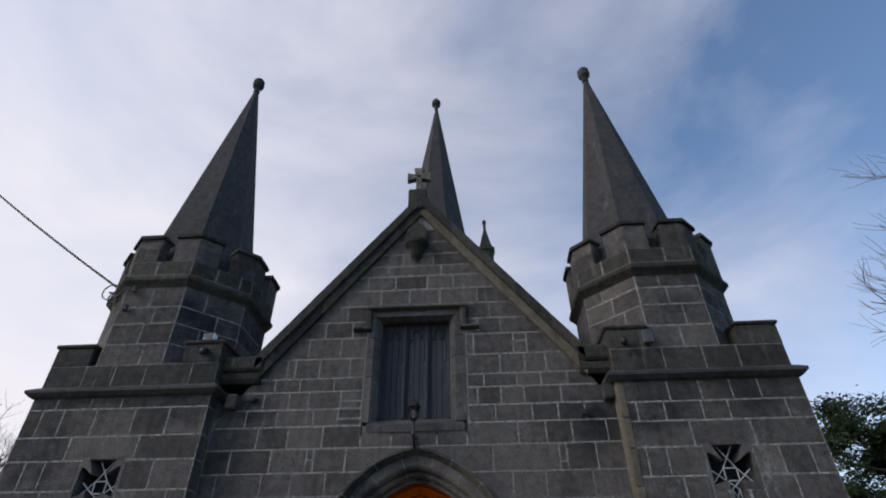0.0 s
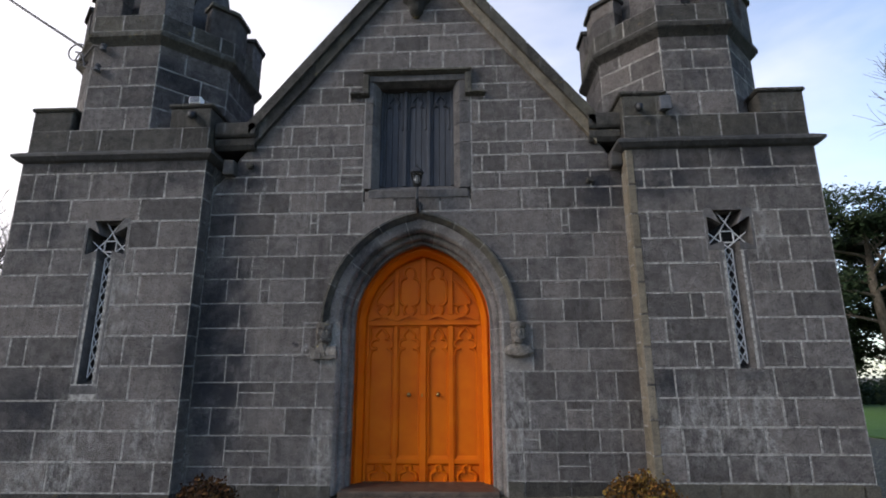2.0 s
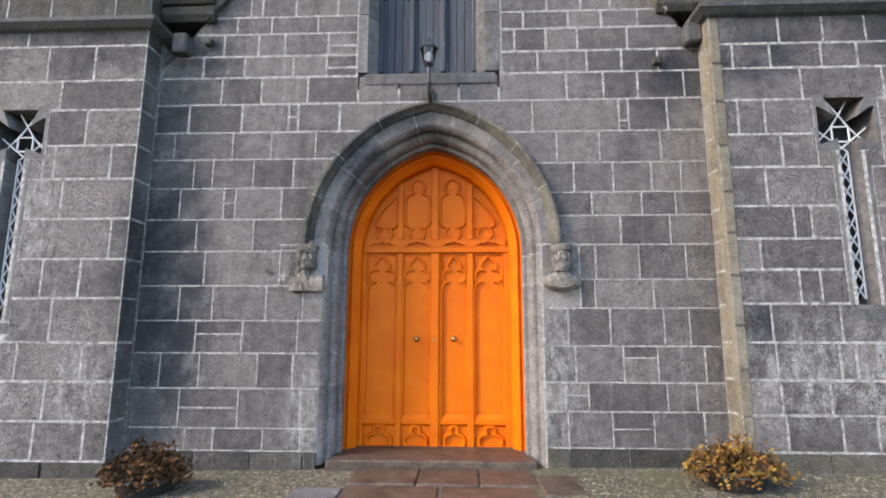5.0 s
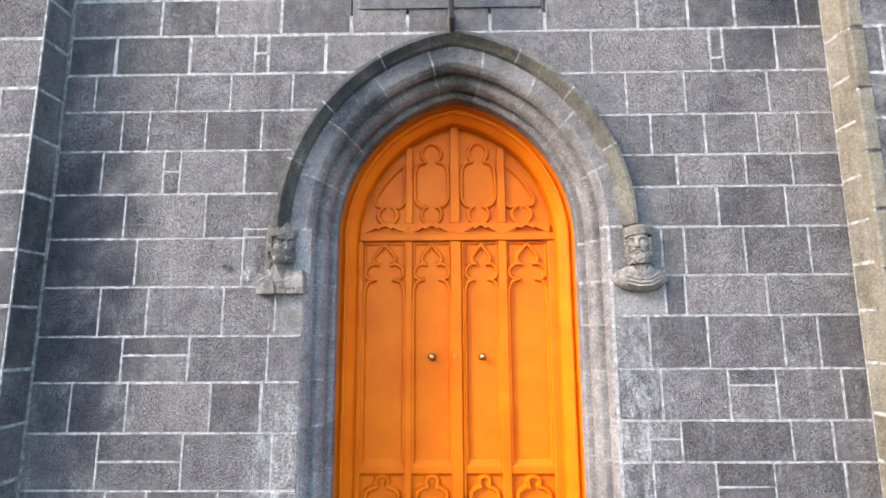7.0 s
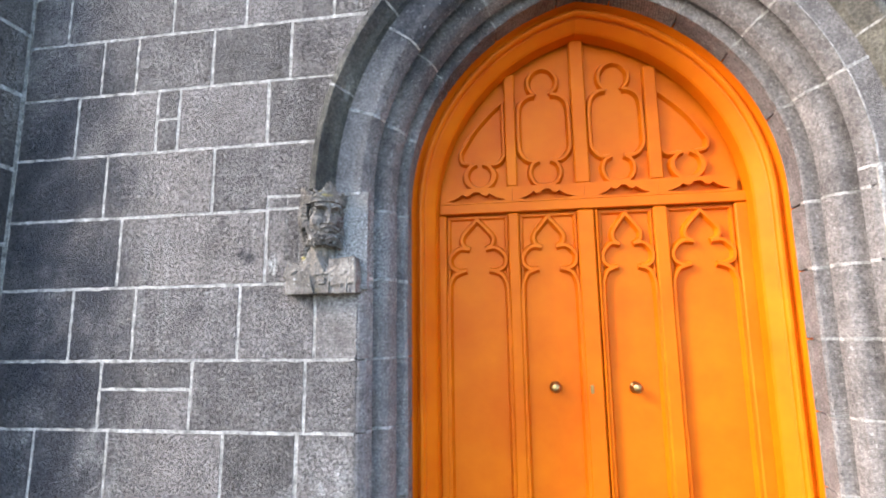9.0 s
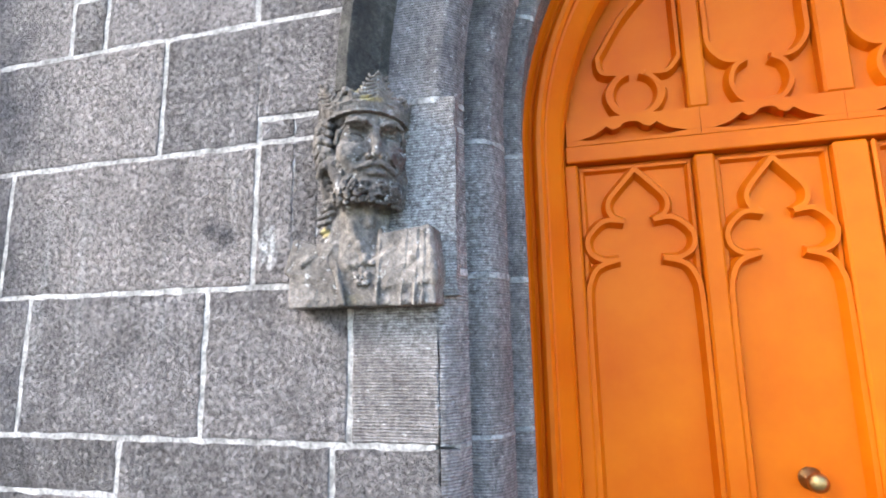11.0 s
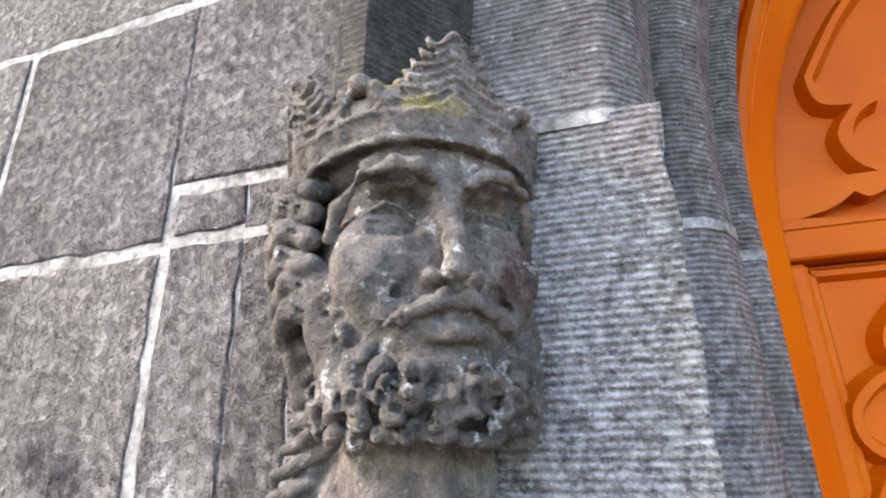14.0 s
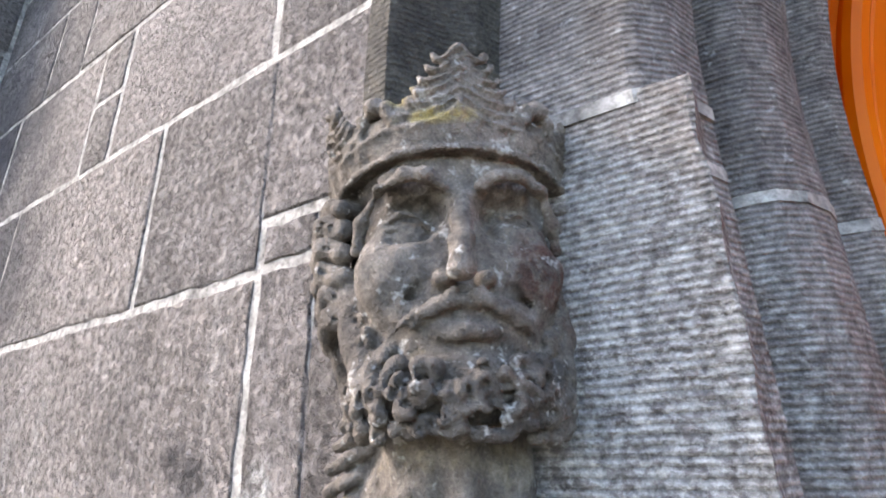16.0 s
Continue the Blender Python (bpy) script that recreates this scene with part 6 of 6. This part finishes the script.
for k in range(6):
    a = k * math.pi / 3
    part("rib", tube(bmesh.new(), [(lx + 0.05 * math.cos(a), ly + 0.05 * math.sin(a), 3.88), (lx + 0.086 * math.cos(a), ly + 0.086 * math.sin(a), 4.035)], 0.006, 5), BLACK, LAMP)
part("lantern_roof", lathe(bmesh.new(), lx, ly, [(0.10, 4.03), (0.102, 4.04), (0.07, 4.085), (0.03, 4.115), (0.015, 4.13), (0.02, 4.15), (0.004, 4.175)], 6), BLACK, LAMP)

# ---- floodlights and fittings on the tower parapets ----
def floodlight(x, y, z, label):
    F = thing("floodlight", (x, y, z), label, "floodlight", group="parapet lights")
    bm = bmesh.new()
    box(bm, x - 0.085, x + 0.085, y - 0.09, y + 0.03, z + 0.05, z + 0.16, 0.012)
    part("housing", bm, WHITE, F)
    part("foot", box(bmesh.new(), x - 0.03, x + 0.03, y - 0.04, y + 0.02, z, z + 0.052, 0.006), BLACK, F)
    part("lens_pane", box(bmesh.new(), x - 0.07, x + 0.07, y - 0.096, y - 0.091, z + 0.06, z + 0.15, 0.002), GLASS, F)
    return F


floodlight(-3.20, -0.20, 5.10, "white floodlight on the tower parapet")


def camera_dome(x, z, label):
    F = thing("security_camera", (x, -0.27, z), label, "camera", group="parapet cameras")
    part("bracket", box(bmesh.new(), x - 0.03, x + 0.03, -0.30, -0.245, z, z + 0.09, 0.008), BLACK, F)
    bm = bmesh.new()
    lathe(bm, x, -0.33, [(0.01, z - 0.05), (0.04, z - 0.035), (0.05, z), (0.05, z + 0.05), (0.01, z + 0.055)], 12)
    part("housing", bm, BLACK, F, smooth=True)


camera_dome(-3.20, 4.93, "small dark camera fixed to the tower parapet")
camera_dome(2.99, 4.86, "small dark camera fixed to the tower parapet")
part_box = thing("junction_box", (3.32, -0.27, 4.86), "grey electric box on the tower parapet", "box")
part("case", box(bmesh.new(), 3.27, 3.40, -0.34, -0.25, 4.84, 5.02, 0.012), SLATE, part_box)
part("lid", box(bmesh.new(), 3.26, 3.41, -0.355, -0.34, 4.83, 5.03, 0.008), SLATE, part_box)

# ---- overhead cable to the turret ----
def cable():
    a, b = Vector((-13.0, 0.6, 12.1)), Vector((-5.45, 0.40, 6.52))
    pts = []
    for k in range(25):
        t = k / 24
        p = a.lerp(b, t)
        p.z -= 0.55 * 4 * t * (1 - t) * 0.25
        pts.append(p)
    return tube(bmesh.new(), pts, 0.021, 6)


CABLE = thing("overhead_cable", (-5.45, 0.40, 6.5), "thick black cable strung to the turret", "cable")
part("cable", cable(), BLACK, CABLE)
for k, r in ((0, 0.15), (1, 0.11)):
    part("cable_loop", tube(bmesh.new(), [(-5.42 + 0.10 * k + r * math.cos(t), 0.12, 6.33 - 0.12 * k + r * math.sin(t)) for t in [i * 0.42 for i in range(16)]], 0.012, 5), BLACK, CABLE)
part("cable_tail", tube(bmesh.new(), [(-5.42, 0.35, 6.45), (-5.35, 0.0, 6.25), (-5.1, -0.10, 6.10), (-4.85, -0.27, 6.16), (-4.7, -0.29, 6.12)], 0.014, 5), BLACK, CABLE)
part("insulator", lathe(bmesh.new(), -4.68, -0.29, [(0.02, 6.04), (0.05, 6.06), (0.03, 6.10), (0.05, 6.14), (0.02, 6.17)], 8), SLATE, CABLE)
part("insulator", lathe(bmesh.new(), -4.72, -0.29, [(0.02, 5.70), (0.05, 5.72), (0.03, 5.76), (0.05, 5.80), (0.02, 5.83)], 8), SLATE, CABLE)
part("cable_tail", tube(bmesh.new(), [(-5.2, -0.05, 6.2), (-5.0, -0.2, 5.85), (-4.75, -0.29, 5.76)], 0.012, 5), BLACK, CABLE)

# small fittings on the gable wall
for x, z in ((-2.42, 4.28), (2.33, 3.96)):
    A = thing("wall_fitting", (x, -0.05, z), "small rusted iron fitting fixed in the wall", "fitting", group="wall fittings")
    part("stub", box(bmesh.new(), x - 0.045, x + 0.045, -0.07, 0.01, z - 0.04, z + 0.04, 0.012), MOSSY, A)
for side in (-1, 1):
    D = thing("rain_outlet", (side * 2.74, -0.05, 4.2), "dark lead outlet in the corner beside the tower", "outlet", group="rain outlets")
    part("spout", box(bmesh.new(), side * 2.69 - 0.08, side * 2.69 + 0.08, -0.14, 0.02, 4.12, 4.34, 0.02), SPIRE, D)

# ---- shrubs in tubs ----
def shrub(x, y, seed, label, w, leafy):
    rng = random.Random(seed)
    gz = ground_z(x) - 0.01
    P = thing("potted_shrub", (x, y, gz), label, "potted plant", group="tubs by the door")
    tub = bmesh.new()
    lathe(tub, x, y, [(0.16, gz), (0.19, gz + 0.01), (0.22, gz + 0.11), (0.235, gz + 0.115), (0.235, gz + 0.135), (0.21, gz + 0.135), (0.20, gz + 0.11)], 20)
    part("tub", tub, TUB, P, "dark round plastic tub", True)
    part("soil", lathe(bmesh.new(), x, y, [(0.205, gz + 0.10), (0.01, gz + 0.13)], 14), BARK, P)
    leaves = bmesh.new()
    stems = bmesh.new()
    for k in range(150):
        a, u = rng.uniform(0, 6.283), rng.random() ** 0.5
        tip = Vector((x + w * u * math.cos(a), y + 0.8 * w * u * math.sin(a), gz + 0.06 + 0.31 * (1 - 0.78 * u * u) * rng.uniform(0.55, 1.1)))
        root = Vector((x + 0.10 * u * math.cos(a), y + 0.10 * u * math.sin(a), gz + 0.13))
        mid = root.lerp(tip, 0.55) + Vector((0, 0, 0.05))
        tube(stems, [root, mid, tip], 0.004, 3, 0.002)
        for q in range(15):
            o = root.lerp(tip, rng.uniform(0.45, 1.05)) + Vector([rng.gauss(0, 0.028) for _ in range(3)])
            d = Vector((rng.gauss(0, 1), rng.gauss(0, 1), rng.gauss(0.4, 0.8))).normalized()
            s_ = d.orthogonal().normalized()
            L, W = rng.uniform(0.028, 0.055), rng.uniform(0.012, 0.02)
            v = [leaves.verts.new(p) for p in (o, o + d * L * 0.5 + s_ * W, o + d * L, o + d * L * 0.5 - s_ * W)]
            leaves.faces.new(v)
    tagged(part("twig_mass", stems, TWIG, P), kind="stuff")
    tagged(part("foliage", leaves, leafy, P, "rust-brown and olive leaves"), kind="stuff")


shrub(-2.28, -0.72, 3, "low rusty brown shrub in a dark tub", 0.36, SHRUB_A)
shrub(2.48, -0.66, 4, "low reddish yellow shrub in a dark tub", 0.40, SHRUB_B)

# ---- loose gravel before the wall ----
def pebbles():
    rng = random.Random(5)
    verts, faces = [], []
    for _ in range(9000):
        x = rng.uniform(-5.5, 5.5)
        y = -0.35 - rng.random() ** 1.3 * 3.6
        if -1.06 < x < 1.29 and y > -1.21:
            continue
        r = rng.uniform(0.006, 0.016)
        z = ground_z(x) - 0.012 * max(0, -y - 1.0)
        n = len(verts)
        a = rng.uniform(0, 1.5)
        for k in range(4):
            verts.append((x + r * math.cos(a + k * 1.571) * rng.uniform(0.7, 1.2), y + r * math.sin(a + k * 1.571) * rng.uniform(0.7, 1.2), z - 0.002))
        verts.append((x, y, z + r * rng.uniform(0.5, 0.9)))
        faces += [(n + k, n + (k + 1) % 4, n + 4) for k in range(4)]
    me = bpy.data.meshes.new("loose_gravel")
    me.from_pydata(verts, [], faces)
    return me


def pebble_material():
    m, nt, b = nodes_of("pebble")
    g = nt.nodes.new("ShaderNodeNewGeometry")
    c = ramp(nt, g.outputs["Random Per Island"], [(0.0, (0.015, 0.012, 0.008)), (0.55, (0.05, 0.041, 0.024)), (0.88, (0.11, 0.088, 0.053)), (1.0, (0.28, 0.245, 0.19))])
    nt.links.new(c, b.inputs["Base Color"])
    b.inputs["Roughness"].default_value = 0.85
    return m


peb = pebbles()
peb.materials.append(pebble_material())
tagged(new("loose_gravel", peb), "loose brown and grey gravel stones", "gravel", kind="stuff")

# ---- trees ----
def branch(bm, rng, p, d, length, r, depth, tips, droop=0.0, sides=5):
    n = 4
    pts = [p.copy()]
    for k in range(n):
        d = (d + Vector((rng.gauss(0, 0.13), rng.gauss(0, 0.13), rng.gauss(0.03 - droop, 0.10)))).normalized()
        p = p + d * (length / n)
        pts.append(p.copy())
    tube(bm, pts, r, sides, r * 0.55)
    tips.append((p.copy(), d.copy(), depth))
    if depth == 0:
        return
    for k in range(3 if depth > 1 else 4):
        t = rng.uniform(0.4, 1.0)
        q = pts[min(n, 1 + int(t * (n - 1)))]
        ax = d.orthogonal().normalized()
        ax.rotate(Matrix.Rotation(rng.uniform(0, 6.283), 3, d))
        nd = (d * math.cos(0.65) + ax * math.sin(rng.uniform(0.45, 0.9))).normalized()
        branch(bm, rng, q, nd, length * rng.uniform(0.58, 0.78), r * 0.5, depth - 1, tips, droop, 4 if depth > 2 else 3)


def bare_tree(x, y, h, seed, label):
    rng = random.Random(seed)
    T = thing("bare_tree", (x, y, ground_z(x)), label, "tree", group="bare trees")
    tb = bmesh.new()
    tube(tb, [Vector((x, y, -0.2)), Vector((x + 0.1, y, h * 0.2)), Vector((x - 0.05, y + 0.1, h * 0.38))], 0.03 * h, 8, 0.02 * h)
    part("trunk", tb, BARK, T)
    bm, tips = bmesh.new(), []
    for k in range(6):
        a = k * 1.05 + rng.uniform(-.3, .3)
        branch(bm, rng, Vector((x - 0.05, y + 0.1, h * (0.30 + 0.013 * k))), Vector((math.cos(a) * 0.6, math.sin(a) * 0.6, 0.9)).normalized(), h * 0.30, 0.010 * h, 4, tips)
    tagged(part("twig_mass", bm, TWIG, T), kind="stuff")


def evergreen(x, y, h, seed, spread, base):
    rng = random.Random(seed)
    T = thing("evergreen_tree", (x, y, ground_z(x)), "tall dark evergreen tree with a ragged crown and pale trunk", "tree", group="evergreens")
    tb, tips = bmesh.new(), []
    tube(tb, [Vector((x, y, -0.2)), Vector((x + 0.15, y, h * 0.3)), Vector((x - 0.1, y, h * 0.6)), Vector((x, y, h * 0.85))], 0.28, 9, 0.08)
    part("trunk", tb, BARK, T)
    lb = bmesh.new()
    for k in range(15):
        z = h * (base + (0.92 - base) * k / 14)
        a = k * 2.4
        L = spread * (1.0 - 0.5 * abs(k / 14 - 0.4)) * rng.uniform(0.65, 1.1)
        branch(lb, rng, Vector((x, y, z)), Vector((math.cos(a), math.sin(a), 0.35)).normalized(), L, 0.07, 2, tips)
    tagged(part("branch_mass", lb, BARK, T), kind="stuff")
    verts, faces = [], []
    for p, d, dep in tips:
        if dep == 2:
            continue
        m = 130 if dep == 0 else 90
        for _ in range(m):
            o = p + Vector((rng.gauss(0, 0.26), rng.gauss(0, 0.26), rng.gauss(0, 0.17)))
            e = Vector((rng.gauss(0, 1), rng.gauss(0, 1), rng.gauss(0, 0.8))).normalized()
            s_ = e.orthogonal().normalized()
            L, W = rng.uniform(0.12, 0.22), rng.uniform(0.04, 0.075)
            n = len(verts)
            verts += [tuple(o), tuple(o + e * L * 0.5 + s_ * W), tuple(o + e * L), tuple(o + e * L * 0.5 - s_ * W)]
            faces.append((n, n + 1, n + 2, n + 3))
    me = bpy.data.meshes.new("crown")
    me.from_pydata(verts, [], faces)
    me.materials.append(EVERGREEN)
    ob = new("crown", me)
    attach(ob, T)
    tagged(ob, kind="stuff")


evergreen(16.4, 14.0, 8.0, 2, 1.9, 0.38)
evergreen(19.2, 17.0, 7.2, 6, 2.2, 0.22)
evergreen(16.0, 20.0, 5.0, 8, 2.2, 0.12)
evergreen(20.8, 13.0, 4.6, 9, 2.4, 0.15)
bare_tree(21.0, 9.0, 19.5, 14, "tall bare winter tree with fine twigs")
bare_tree(-20.5, 12.0, 11.5, 15, "bare winter tree with fine twigs")
bare_tree(-21.5, 17.0, 11.0, 16, "bare winter tree with fine twigs")


def hedge():
    rng = random.Random(41)
    verts, faces = [], []
    for _ in range(26000):
        u = rng.uniform(-1, 1)
        x = 24 + u * 13
        y = 24 + 4 * math.sin(u * 2) + rng.gauss(0, 0.9)
        z = abs(rng.gauss(0, 0.8)) * (1.0 + 0.5 * math.sin(u * 9))
        e = Vector((rng.gauss(0, 1), rng.gauss(0, 1), rng.gauss(0, 1))).normalized()
        s_ = e.orthogonal().normalized()
        L, W = rng.uniform(0.15, 0.3), rng.uniform(0.05, 0.10)
        o = Vector((x, y, z))
        n = len(verts)
        verts += [tuple(o), tuple(o + e * L * 0.5 + s_ * W), tuple(o + e * L), tuple(o + e * L * 0.5 - s_ * W)]
        faces.append((n, n + 1, n + 2, n + 3))
    me = bpy.data.meshes.new("far_shrubs")
    me.from_pydata(verts, [], faces)
    me.materials.append(EVERGREEN)
    return me


tagged(new("far_shrubs", hedge()), "dark dense shrubs along the edge of the lawn", "shrubs", kind="stuff")
